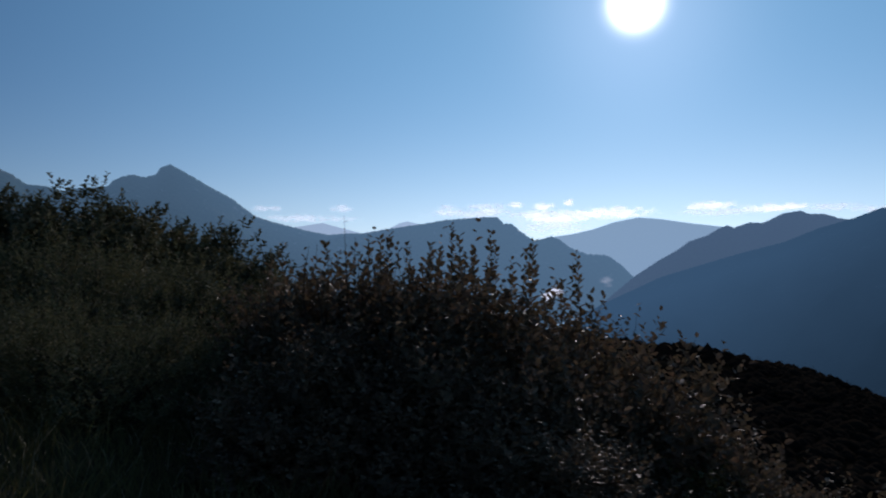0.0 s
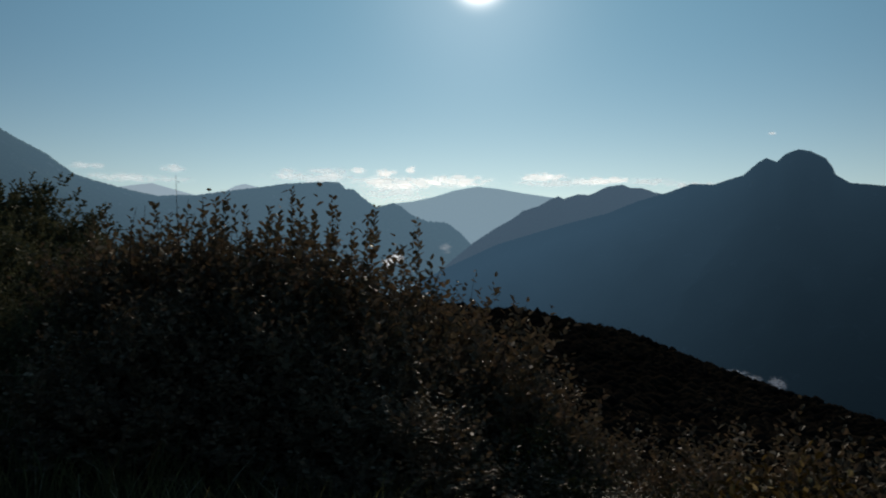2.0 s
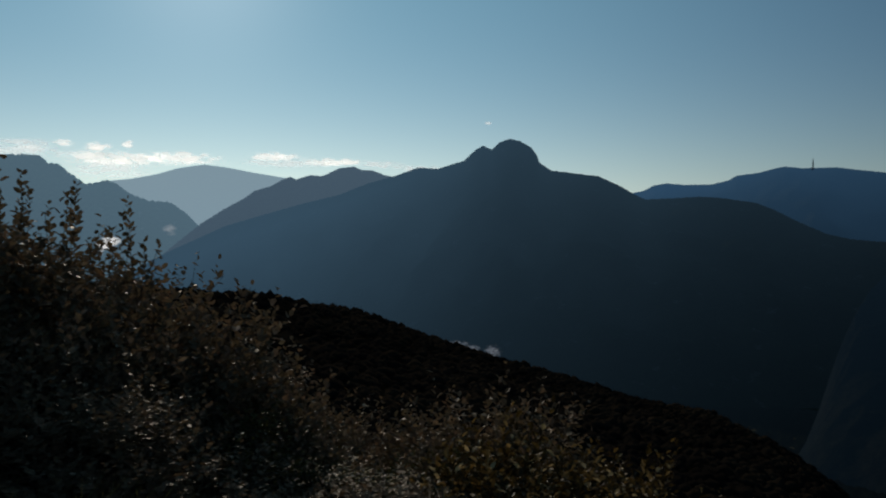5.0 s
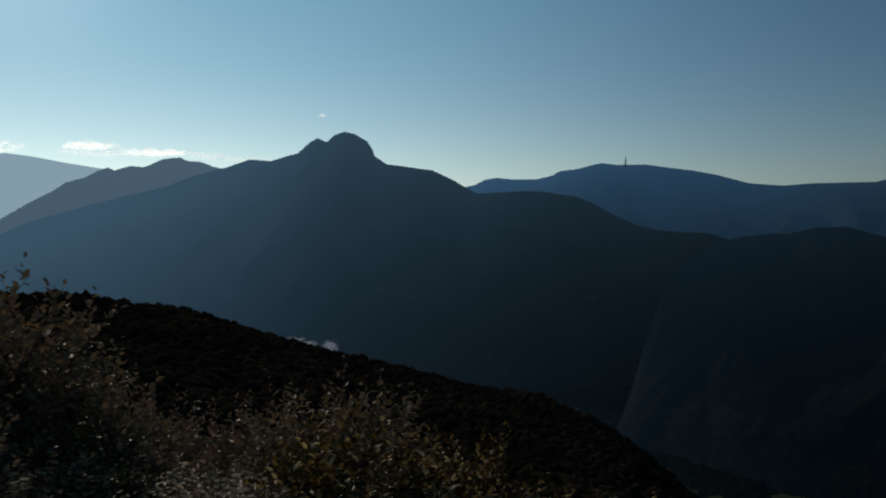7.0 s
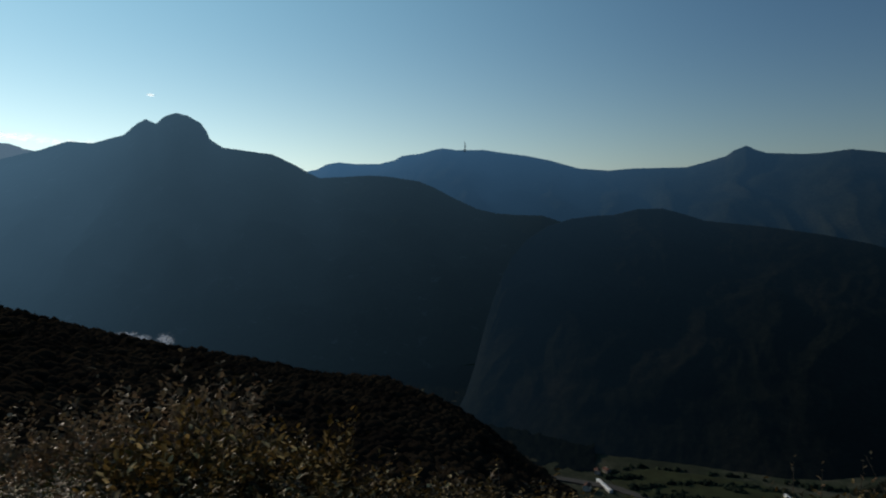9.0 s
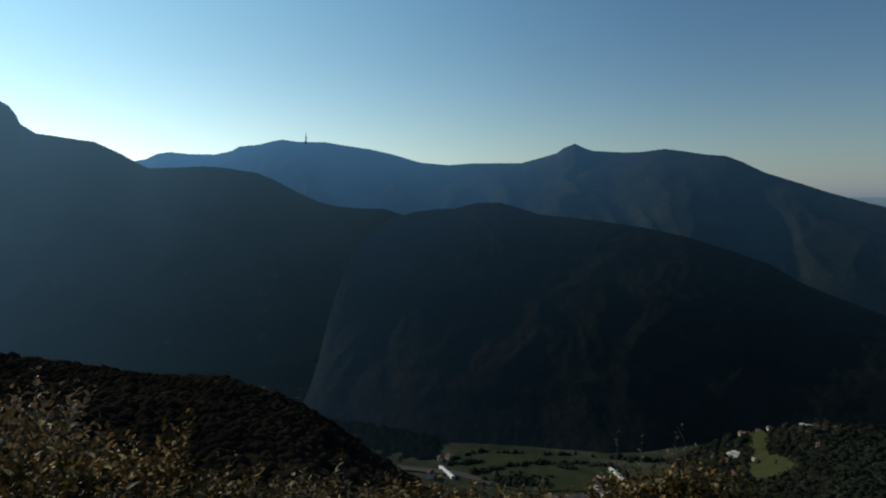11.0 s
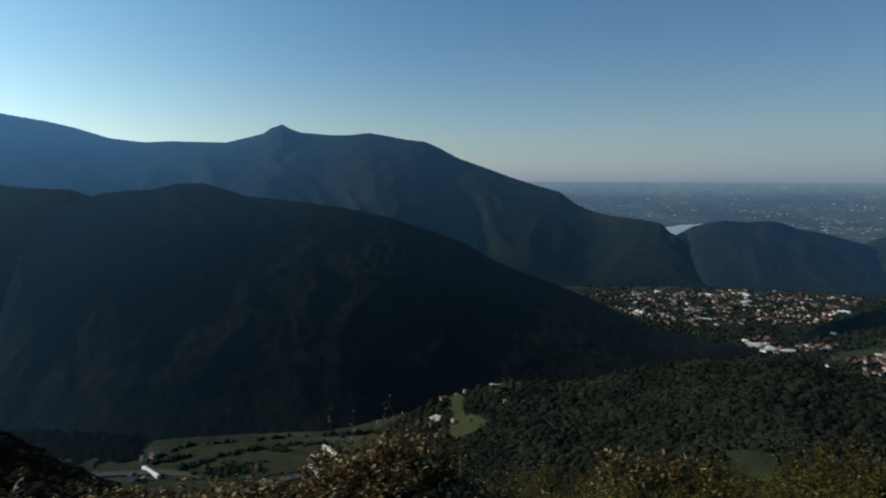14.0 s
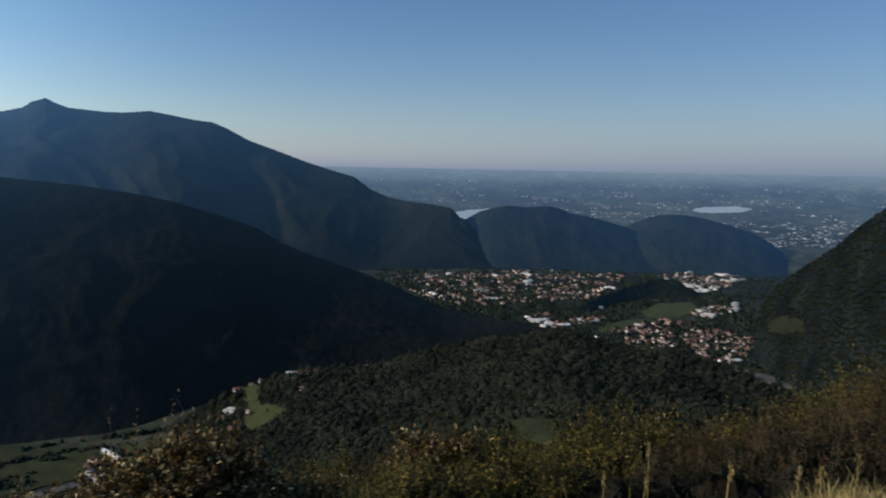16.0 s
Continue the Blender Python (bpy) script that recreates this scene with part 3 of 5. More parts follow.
near_hill = Slope("wooded_hill",
      [(88, -19.5), (92.4, -17.24), (93.7, -16.9), (95.8, -16.1), (97.5, -15.7), (101.1, -15.5), (104.7, -15.32), (106.5, -14.67), (109.4, -13.98), (112.4, -13.38), (115.5, -12.92), (117.7, -12.51), (119.5, -12.59), (121.7, -13.01),
       (124.3, -13.38), (127.6, -13.47), (129.3, -13.84), (131.3, -14.23), (133.2, -14.8), (135.2, -15.64), (136.7, -16.26), (142, -18)],
      [(88, 1150), (105, 1080), (118, 950), (128, 900), (142, 700)], [(88, 900), (100, 560), (120, 430), (142, 400)], [(88, -400), (100, -270), (120, -205), (142, -195)], mat_foothill, "wooded foothill in low sunlight", rows=60, relief=0.05, size=90, seed=71, jag=0.12)
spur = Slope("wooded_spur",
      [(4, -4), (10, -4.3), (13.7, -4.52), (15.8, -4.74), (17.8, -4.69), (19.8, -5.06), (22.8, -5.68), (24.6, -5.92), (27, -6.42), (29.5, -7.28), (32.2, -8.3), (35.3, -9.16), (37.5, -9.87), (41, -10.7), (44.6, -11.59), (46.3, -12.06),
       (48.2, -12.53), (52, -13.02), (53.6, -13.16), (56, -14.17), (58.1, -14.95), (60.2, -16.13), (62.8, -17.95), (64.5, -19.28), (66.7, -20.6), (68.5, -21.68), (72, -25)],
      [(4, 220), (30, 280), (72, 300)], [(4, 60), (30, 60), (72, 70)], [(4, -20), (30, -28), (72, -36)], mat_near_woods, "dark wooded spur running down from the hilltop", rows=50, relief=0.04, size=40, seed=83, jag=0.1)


# ---- leaves ----
LEAF = np.array([(0, 0, 0), (0.28, 0.27, 0.07), (0.68, 0.25, 0.05), (1, 0, -0.10), (0.68, -0.25, 0.05), (0.28, -0.27, 0.07)])
LEAF_F = np.array([(0, 3, 2, 1), (0, 5, 4, 3)])


def unit(v):
    return v / np.maximum(np.linalg.norm(v, axis=-1, keepdims=True), 1e-9)


def leaf_arrays(P, D, L, rng, wide=1.0, out=None):
    """Folded leaves at the points P that grow along D, L long; their faces turn up and, where given, out of the bush."""
    x = unit(D)
    up = unit(np.array([0, 0, 1.0]) + rng.normal(size=P.shape) * 0.65)
    if out is not None:
        up = unit(up * 0.55 + out)
    y = unit(np.cross(up, x))
    z = np.cross(x, y)
    t = LEAF * np.array([1, wide, 1])
    V = P[:, None, :] + L[:, None, None] * (t[None, :, 0:1] * x[:, None] + t[None, :, 1:2] * y[:, None] + t[None, :, 2:3] * z[:, None])
    F = LEAF_F[None] + (np.arange(len(P)) * 6)[:, None, None]
    return V.reshape(-1, 3), F.reshape(-1, 4)


# ---- woods: crowns of trees on the nearer slopes ----
def ball(subdiv):
    bm = bmesh.new()
    bmesh.ops.create_icosphere(bm, subdivisions=subdiv, radius=1)
    v = np.array([q.co[:] for q in bm.verts])
    f = np.array([[q.index for q in p.verts] for p in bm.faces])
    bm.free()
    return v, f


def crowns(name, points, radii, mat, label, seed=0, subdiv=1, tall=1.15, rough=0.3):
    """Many tree crowns, each an uneven lump, as one piece of woodland."""
    rng = np.random.RandomState(seed)
    v, f = ball(subdiv)
    k = len(points)
    lump = 1 + rough * rng.normal(size=(k, len(v), 1)).clip(-1.6, 1.6)
    size = radii[:, None, None] * np.array([1, 1, tall]) * rng.uniform(0.8, 1.2, (k, 1, 3))
    V = points[:, None, :] + v[None] * lump * size
    F = f[None] + (np.arange(k) * len(v))[:, None, None]
    ob = new(name, mesh_np(name, V.reshape(-1, 3), F.reshape(-1, 3), mat, smooth=True))
    return tagged(ob, label, "trees", kind="stuff")


def crown_material(name, stops, scale=1.0, soft=0.0, calm=0.0):
    m, n, l, b = material(name)
    geo = n.new("ShaderNodeNewGeometry")
    r = ramp(n, stops)
    l.new(geo.outputs["Random Per Island"], r.inputs["Fac"])
    t = noise_node(n, l, scale, 5, 0.75)
    r2 = ramp(n, [(0.3, (0.6 + 0.3 * calm,) * 3), (0.7, (1.25 - 0.2 * calm,) * 3)])
    l.new(t.outputs["Fac"], r2.inputs["Fac"])
    stand = noise_node(n, l, scale * 0.11, 3, 0.6)
    r3 = ramp(n, [(0.36, (0.55, 0.58, 0.62)), (0.64, (1.35, 1.3, 1.15))])
    l.new(stand.outputs["Fac"], r3.inputs["Fac"])
    col = mix_color(n, l, 1.0, r.outputs["Color"], r2.outputs["Color"], "MULTIPLY")
    l.new(mix_color(n, l, 1.0, col, r3.outputs["Color"], "MULTIPLY"), b.inputs["Base Color"])
    b.inputs["Roughness"].default_value, b.inputs["Specular IOR Level"].default_value = 1.0, 0.0
    bp = n.new("ShaderNodeBump")
    bp.inputs["Distance"].default_value, bp.inputs["Strength"].default_value = 0.5 / scale, 0.8 - 0.5 * calm
    l.new(t.outputs["Fac"], bp.inputs["Height"])
    lean, even = n.new("ShaderNodeVectorMath"), n.new("ShaderNodeVectorMath")
    lean.operation, even.operation = "ADD", "NORMALIZE"
    lean.inputs[1].default_value = (0, 0, soft)
    l.new(bp.outputs["Normal"], lean.inputs[0])
    l.new(lean.outputs["Vector"], even.inputs[0])
    l.new(even.outputs["Vector"], b.inputs["Normal"])
    return m


mat_crown_spur = crown_material("spur_crowns", [(0, (0.021, 0.0165, 0.0128)), (0.5, (0.024, 0.0185, 0.0140)), (1, (0.029, 0.0215, 0.0150))], 0.3, 2.6, 0.8)
# foothill, mountainside and valley crowns: blue-grey of the haze put into the colours
mat_crown_near = crown_material("foothill_crowns", [(0, (0.023, 0.028, 0.021)), (0.5, (0.027, 0.032, 0.024)), (0.85, (0.031, 0.036, 0.025)), (1, (0.040, 0.040, 0.026))], 0.16, 1.6, 0.5)
mat_crown_side = crown_material("mountainside_crowns", [(0, (0.020, 0.031, 0.033)), (0.5, (0.023, 0.034, 0.035)), (1, (0.026, 0.037, 0.036))], 0.12, 4.0, 1.0)
mat_crown_valley = crown_material("valley_crowns", [(0, (0.017, 0.026, 0.020)), (1, (0.032, 0.042, 0.028))], 0.25, 0.6)


def scatter_on(slope, count, lo, hi, a0, a1, seed, power=1.0):
    rng = np.random.RandomState(seed)
    az, q = rng.uniform(a0, a1, count), rng.uniform(lo, hi, count) ** power
    r, z = slope.at(az, q)
    return polar(az, r, z), rng


def leafy_crowns(name, points, radii, mat, label, seed, per=30, leaf=0.7):
    """Shrubs and small trees as clouds of leaf sprays over a rounded crown."""
    rng = np.random.RandomState(seed)
    k = len(points)
    u = rng.normal(size=(k, per, 3))
    u[..., 2] = np.abs(u[..., 2]) * 0.9 - 0.15
    u = unit(u)
    P = points[:, None, :] + u * radii[:, None, None] * rng.uniform(0.55, 1.1, (k, per, 1)) * np.array([1, 1, 1.05])
    D = u + rng.normal(size=u.shape) * 0.7
    L = leaf * np.repeat(radii[:, None], per, 1) * rng.uniform(0.6, 1.3, (k, per))
    V, F = leaf_arrays(P.reshape(-1, 3), D.reshape(-1, 3), L.reshape(-1), rng, 1.3, u.reshape(-1, 3))
    return tagged(new(name, mesh_np(name, V, F, mat, False)), label, "trees", kind="stuff")


pts, rng = scatter_on(spur, 8200, 0.10, 1.0, 4.2, 71.0, 5)
edge, _ = scatter_on(spur, 520, 0.96, 1.0, 4.2, 71.0, 6)
pts = np.vstack([pts, edge])
size = rng.uniform(1.0, 2.3, len(pts)) * np.where(rng.uniform(size=len(pts)) < 0.08, 1.35, 1.0)
crowns("woodland", pts - np.array([0, 0, 0.4]), size * 0.94, mat_crown_spur, "dark shrubby woodland covering the spur", 21, 1, 0.95, 0.09)
leafy_crowns("woodland_foliage", pts - np.array([0, 0, 0.4]), size, mat_crown_spur, "leafy outer twigs of the woodland on the spur", 11, 26, 0.14)
pts, rng = scatter_on(near_hill, 7800, 0.0, 1.0, 88.5, 141.5, 7, 0.85)
meadow_az, meadow_el = np.degrees(np.arctan2(pts[:, 0], pts[:, 1])), np.degrees(np.arctan((pts[:, 2] - EYE) / np.hypot(pts[:, 0], pts[:, 1])))


def inside(poly, x, y):
    hit = np.zeros(len(x), bool)
    for (x0, y0), (x1, y1) in zip(poly, poly[1:] + poly[:1]):
        hit ^= ((y0 > y) != (y1 > y)) & (x < (x1 - x0) * (y - y0) / ((y1 - y0) or 1e-9) + x0)
    return hit


MEADOW = [(93.77, -17.03), (94.3, -16.6), (94.86, -16.82), (94.82, -18.0), (95.5, -18.15), (96.33, -18.21), (97.07, -18.67), (95.85, -19.68), (94.26, -20.1), (93.65, -19.75), (94.01, -18.29)]
CLEARING = [(114.9, -19.6), (116.6, -19.3), (118.3, -19.3), (118.9, -20.4), (118.2, -21.6), (116.0, -21.0)]
HAMLET = [(92.0, -16.4), (94.3, -15.7), (97.5, -15.75), (99.5, -15.6), (99.0, -16.3), (96.0, -16.5), (94.2, -17.6), (92.3, -19.3), (91.3, -19.0)]
keep = ~(inside(MEADOW, meadow_az, meadow_el) | inside(CLEARING, meadow_az, meadow_el) | (inside(HAMLET, meadow_az, meadow_el) & (rng.uniform(size=len(pts)) < 0.75)))
pts = pts[keep]
size = rng.uniform(3.2, 7.4, len(pts)) * np.clip(np.hypot(pts[:, 0], pts[:, 1]) / 800, 0.55, 1.1)
crowns("woodland", pts, size, mat_crown_near, "green mixed woodland on the foothill in low sun", 12, 1, 0.85, 0.13)
leafy_crowns("woodland_foliage", pts, size * 1.02, mat_crown_near, "leafy boughs of the woodland on the foothill", 22, 16, 0.42)
PASTURE = [(133.7, -10.6), (134.6, -10.0), (136.2, -10.2), (136.0, -11.0), (134.6, -11.4), (133.8, -11.3)]
pts, rng = scatter_on(side_mountain, 5200, 0.0, 1.0, 132.6, 150, 9)
pts = pts[~inside([(134.85 + (a - 134.85) * 1.12, -10.5 + (e + 10.5) * 1.2) for a, e in PASTURE], np.degrees(np.arctan2(pts[:, 0], pts[:, 1])) % 360, np.degrees(np.arctan((pts[:, 2] - EYE) / np.hypot(pts[:, 0], pts[:, 1]))))]
crowns("woodland", pts - np.array([0, 0, 1.6]), rng.uniform(3.2, 5.6, len(pts)), mat_crown_side, "green woodland on the mountainside", 14, 1, 0.85, 0.07)


# ---- valley floor: fields, lakes, roads, hedges ----
def patch(name, outline, mat, label, category, where, lift=1.2, fine=6, seed=0, kind="structure"):
    """A piece of ground cover with an uneven edge, laid on what lies at these angles."""
    rng = np.random.RandomState(seed)
    pts = []
    for (a0, e0), (a1, e1) in zip(outline, outline[1:] + outline[:1]):
        for q in np.arange(fine) / fine:
            j = 0.0 if q == 0 else 0.04
            pts.append((a0 + (a1 - a0) * q + rng.normal() * j, e0 + (e1 - e0) * q + rng.normal() * j * 0.5))
    bm = bmesh.new()
    top = [bm.verts.new(Vector(where(a, e)) + Vector((0, 0, lift))) for a, e in pts]
    face = bm.faces.new(top)
    rim = bmesh.ops.extrude_face_region(bm, geom=[face])
    bmesh.ops.translate(bm, verts=[v for v in rim["geom"] if isinstance(v, bmesh.types.BMVert)], vec=(0, 0, -lift * 2))
    bmesh.ops.triangulate(bm, faces=bm.faces[:])
    bmesh.ops.recalc_face_normals(bm, faces=bm.faces[:])
    me = bpy.data.meshes.new(name)
    bm.to_mesh(me)
    bm.free()
    me.materials.append(mat)
    return tagged(new(name, me), label, category, kind=kind)


def draped(name, outline, mat, label, category, slope, lift=0.8, kind="structure"):
    """A meadow that follows a slope: a fine grid cut to the outline."""
    a = np.array(outline)
    az, el = np.arange(a[:, 0].min(), a[:, 0].max(), 0.07), np.arange(a[:, 1].min(), a[:, 1].max(), 0.09)
    AZ, EL = np.meshgrid(az, el)
    P = np.array([slope.seen(x, y) for x, y in zip(AZ.ravel(), EL.ravel())]) + np.array([0, 0, lift])
    P = P.reshape(len(el), len(az), 3)
    for _ in range(12):
        P[1:-1] = P[1:-1] * 0.5 + (P[:-2] + P[2:]) * 0.25
        P[:, 1:-1] = P[:, 1:-1] * 0.5 + (P[:, :-2] + P[:, 2:]) * 0.25
    P = P.reshape(-1, 3)
    F = grid_faces(len(el), len(az))
    ok = inside(outline, AZ.ravel()[F].mean(1) + 0.3 * fbm(AZ.ravel()[F[:, 0]] * 2.1, EL.ravel()[F[:, 0]] * 3, 3), EL.ravel()[F].mean(1) + 0.22 * fbm(AZ.ravel()[F[:, 0]] * 2.3 + 9, EL.ravel()[F[:, 0]] * 3, 3))
    return tagged(new(name, mesh_np(name, P, F[ok], mat)), label, category, kind=kind)


mat_pasture = plain_surface("rough_pasture", (0.019, 0.023, 0.012), 0.9, 0.35, 0.03, 0.1)
mat_field = plain_surface("meadow_grass", (0.027, 0.033, 0.013), 0.9, 0.5, 0.03, 0.1)
mat_meadow = plain_surface("bright_meadow", (0.046, 0.055, 0.018), 0.9, 0.4, 0.05, 0.1)
mat_field_dry = plain_surface("mown_field", (0.046, 0.055, 0.023), 0.9, 0.3, 0.03, 0.1)
mat_road = plain_surface("pale_gravel", (0.085, 0.078, 0.07), 0.9, 0.2, 0.05, 0.2)
m_water, n, l, b = material("lake_water")
b.inputs["Base Color"].default_value = (0.04, 0.07, 0.09, 1)
# the sky's reflection, with some haze, painted as emission on the lakes
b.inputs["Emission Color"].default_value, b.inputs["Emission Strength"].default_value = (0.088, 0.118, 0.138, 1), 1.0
b.inputs["Roughness"].default_value = 0.12
b.inputs["Specular IOR Level"].default_value = 0.6
wv = noise_node(n, l, 0.05, 4)
bp = n.new("ShaderNodeBump")
bp.inputs["Distance"].default_value, bp.inputs["Strength"].default_value = 0.3, 0.2
l.new(wv.outputs["Fac"], bp.inputs["Height"])
l.new(bp.outputs["Normal"], b.inputs["Normal"])

patch("field", [(70.8, -20.1), (74, -19.45), (79.6, -19.65), (84.2, -19.95), (84.4, -21.2), (82.0, -21.9), (77, -22.2), (72.5, -21.6)], mat_field, "green meadows on the valley floor below the hill", "field", floor_at, seed=1)
patch("field", [(85.0, -20.1), (89.5, -19.6), (92.0, -19.4), (91.5, -21.0), (87.0, -21.6), (85.2, -21.2)], mat_field_dry, "mown field on the valley floor", "field", floor_at, seed=2)
patch("field", [(124.7, -10.55), (126.0, -9.85), (128.3, -9.6), (129.0, -10.1), (127.6, -10.75), (125.6, -10.85)], mat_field_dry, "green field between the built-up areas", "field", floor_at, seed=3)
patch("field", [(121.4, -12.0), (123.0, -11.45), (125.2, -11.05), (125.4, -11.35), (123.8, -11.8), (121.9, -12.3)], mat_field_dry, "green field beside the town", "field", floor_at, seed=4)
patch("field", [(113.5, -8.6), (115.5, -8.4), (117.0, -8.7), (115.0, -9.0)], mat_field_dry, "small pale field in the town", "field", floor_at, seed=5)
patch("field", [(119.5, -8.85), (121.8, -8.6), (122.3, -8.9), (120.4, -9.2)], mat_field, "small green field in the town", "field", floor_at, seed=6)
draped("field", MEADOW, mat_meadow, "bright green meadow on the foothill", "field", near_hill, 3.5)
draped("field", CLEARING, mat_field, "green clearing among the trees", "field", near_hill, 3.5)
draped("field", PASTURE, mat_pasture, "small green pasture on the mountainside", "field", side_mountain, 3.0)
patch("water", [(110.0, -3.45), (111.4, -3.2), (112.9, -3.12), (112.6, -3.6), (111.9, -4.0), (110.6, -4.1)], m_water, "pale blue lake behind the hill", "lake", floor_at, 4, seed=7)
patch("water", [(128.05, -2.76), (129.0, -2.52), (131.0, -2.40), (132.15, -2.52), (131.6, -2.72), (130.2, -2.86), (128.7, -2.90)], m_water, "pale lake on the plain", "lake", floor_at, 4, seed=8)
patch("road", [(66.0, -20.3), (71.6, -20.85), (74.5, -21.6), (74.3, -21.8), (71.2, -21.1), (66.0, -20.55)], mat_road, "pale gravel yard and road beside the valley fields", "road", floor_at, 2.0, seed=9)
patch("road", [(131.7, -13.95), (133.6, -14.3), (136.3, -14.65), (136.5, -15.1), (133.5, -14.85), (131.6, -14.5)], mat_road, "pale gravel road at the edge of the town", "road", floor_at, 2.0, seed=11)
patch("road", [(78.5, -22.5), (83.5, -21.9), (83.8, -22.15), (79.0, -22.8)], mat_road, "pale gravel lane in the valley", "road", floor_at, 2.0, seed=10)

rng = np.random.RandomState(31)
hedge = []
for a0, e0, a1, e1, k in ((72.5, -21.0, 77.5, -20.1, 26), (77.5, -20.1, 84, -20.0, 26), (79.5, -20.3, 81, -20.35, 8), (75, -21.7, 79.3, -21.6, 30), (71, -20.3, 73.5, -20.1, 14), (84.5, -20.8, 91, -20.2, 30), (82.6, -21.2, 84.4, -21.2, 10), (85, -19.5, 92, -19.0, 40)):
    k *= 2
    q = rng.uniform(0, 1, k)
    hedge.append(floor_at(a0 + (a1 - a0) * q + rng.normal(size=k) * 0.08, e0 + (e1 - e0) * q + rng.normal(size=k) * 0.06))
q = rng.uniform(0, 1, 90)
hedge.append(floor_at(76.2 + 3.0 * rng.normal(size=90) * 0.35, -21.4 + 0.22 * rng.normal(size=90)))
k = 60
q = rng.uniform(0, 1, k)
hedge.append(floor_at(71 + 21 * q, np.interp(71 + 21 * q, (71, 73, 80, 88, 92), (-20.0, -19.35, -19.4, -19.35, -19.2)) + rng.normal(size=k) * 0.05))
hedge += [np.array([near_hill.seen(a, e) for a, e in ((95.0, -17.4), (95.2, -17.7), (95.5, -17.5), (95.4, -17.9), (95.9, -17.6), (95.7, -18.0), (96.2, -17.9), (95.5, -18.7), (95.7, -18.75), (94.9, -19.3), (94.3, -18.9))])]
pts = np.vstack(hedge)
crowns("hedgerow", pts, rng.uniform(3.0, 5.6, len(pts)), mat_crown_valley, "dark hedgerows and tree clumps between the meadows", 15, 1, 1.1)
az, el = rng.uniform(103, 140, 12000), -rng.uniform(0.105, 0.27, 12000) * 57.3
open_land = fbm(az * 0.35, el * 0.9, 3) < -0.05
TOWNS = [
    [(104.7, -8.85), (105.6, -8.4), (108.0, -8.35), (111.0, -8.0), (114.5, -7.75), (121.5, -7.6), (123.5, -7.9), (122.5, -8.9), (121.3, -9.75), (117, -10.2), (111.6, -10.8), (108.4, -10.3), (106.2, -9.4)],
    [(125.6, -7.75), (129, -7.25), (132.8, -6.95), (132.2, -7.7), (130.2, -8.5), (128.6, -9.0), (127.0, -8.5)],
    [(115.8, -11.5), (119.0, -10.75), (123.2, -10.2), (124.0, -10.5), (121.3, -11.6), (118.5, -12.2), (116.5, -12.0)],
    [(120.8, -12.6), (123.5, -11.9), (126.3, -11.0), (129.8, -11.3), (131.0, -11.6), (133.0, -11.9), (132.8, -12.8), (131.4, -14.2), (129.9, -13.7), (127.6, -13.2), (124.5, -13.3)],
    [(128.0, -10.3), (129.3, -9.8), (131.6, -9.45), (131.6, -9.9), (129.4, -10.7)],
    [(92.0, -16.4), (94.3, -15.7), (97.5, -15.75), (99.5, -15.6), (99.0, -16.3), (96.0, -16.5), (93.5, -17.4), (92.0, -18.6)]]
for poly in TOWNS[:5]:
    open_land |= inside(poly, az, el) & (rng.uniform(size=len(az)) < 0.35)
for poly in ([(124.5, -10.7), (126.0, -9.7), (128.5, -9.4), (129.3, -10.2), (127.7, -11.1), (125.5, -11.1)], [(121.0, -12.4), (123.0, -11.3), (125.6, -10.9), (125.8, -11.5), (122, -12.5)]):
    open_land |= inside(poly, az, el)
pts = floor_at(az, el)[~open_land]
crowns("woodland", pts, rng.uniform(3, 6.5, len(pts)), mat_crown_valley, "dark tree belts between town and fields", 16, 0, 1.15)

# gardens and tree rows among the houses
az, el = rng.uniform(104, 134, 10500), -rng.uniform(7.2, 13.9, 10500)
bare = fbm(az * 1.3 + 4, el * 3.0, 3) < -0.32
for poly in ([(124.5, -10.7), (126.0, -9.7), (128.5, -9.4), (129.3, -10.2), (127.7, -11.1), (125.5, -11.1)], [(121.0, -12.4), (123.0, -11.3), (125.6, -10.9), (125.8, -11.5), (122, -12.5)]):
    bare |= inside(poly, az, el)
pts = floor_at(az, el)[~bare]
crowns("garden_trees", pts + np.array([0, 0, 1.5]), rng.uniform(2.2, 4.6, len(pts)), mat_crown_valley, "dark trees and gardens among the houses of the town", 17, 0, 1.1, 0.2)

# ---- houses ----
mat_wall = housing("pale_render", (0.45, 0.37, 0.30), 0.85, 0.06, 1.5)
mat_tile = housing("clay_tile", (0.14, 0.062, 0.042), 0.85, 0.2, 1.7)
mat_bright = plain_surface("bright_sheet", (0.8, 0.78, 0.74), 0.5, 0.1, 0.1)
mat_white = housing("white_sheet", (0.68, 0.64, 0.58), 0.6, 0.55, 1.35)
mat_grey = plain_surface("grey_sheet", (0.38, 0.38, 0.37), 0.5, 0.12, 0.1)
mat_glass = plain_surface("dark_pane", (0.03, 0.035, 0.04), 0.15, 0.1, 1.0, 0.6)


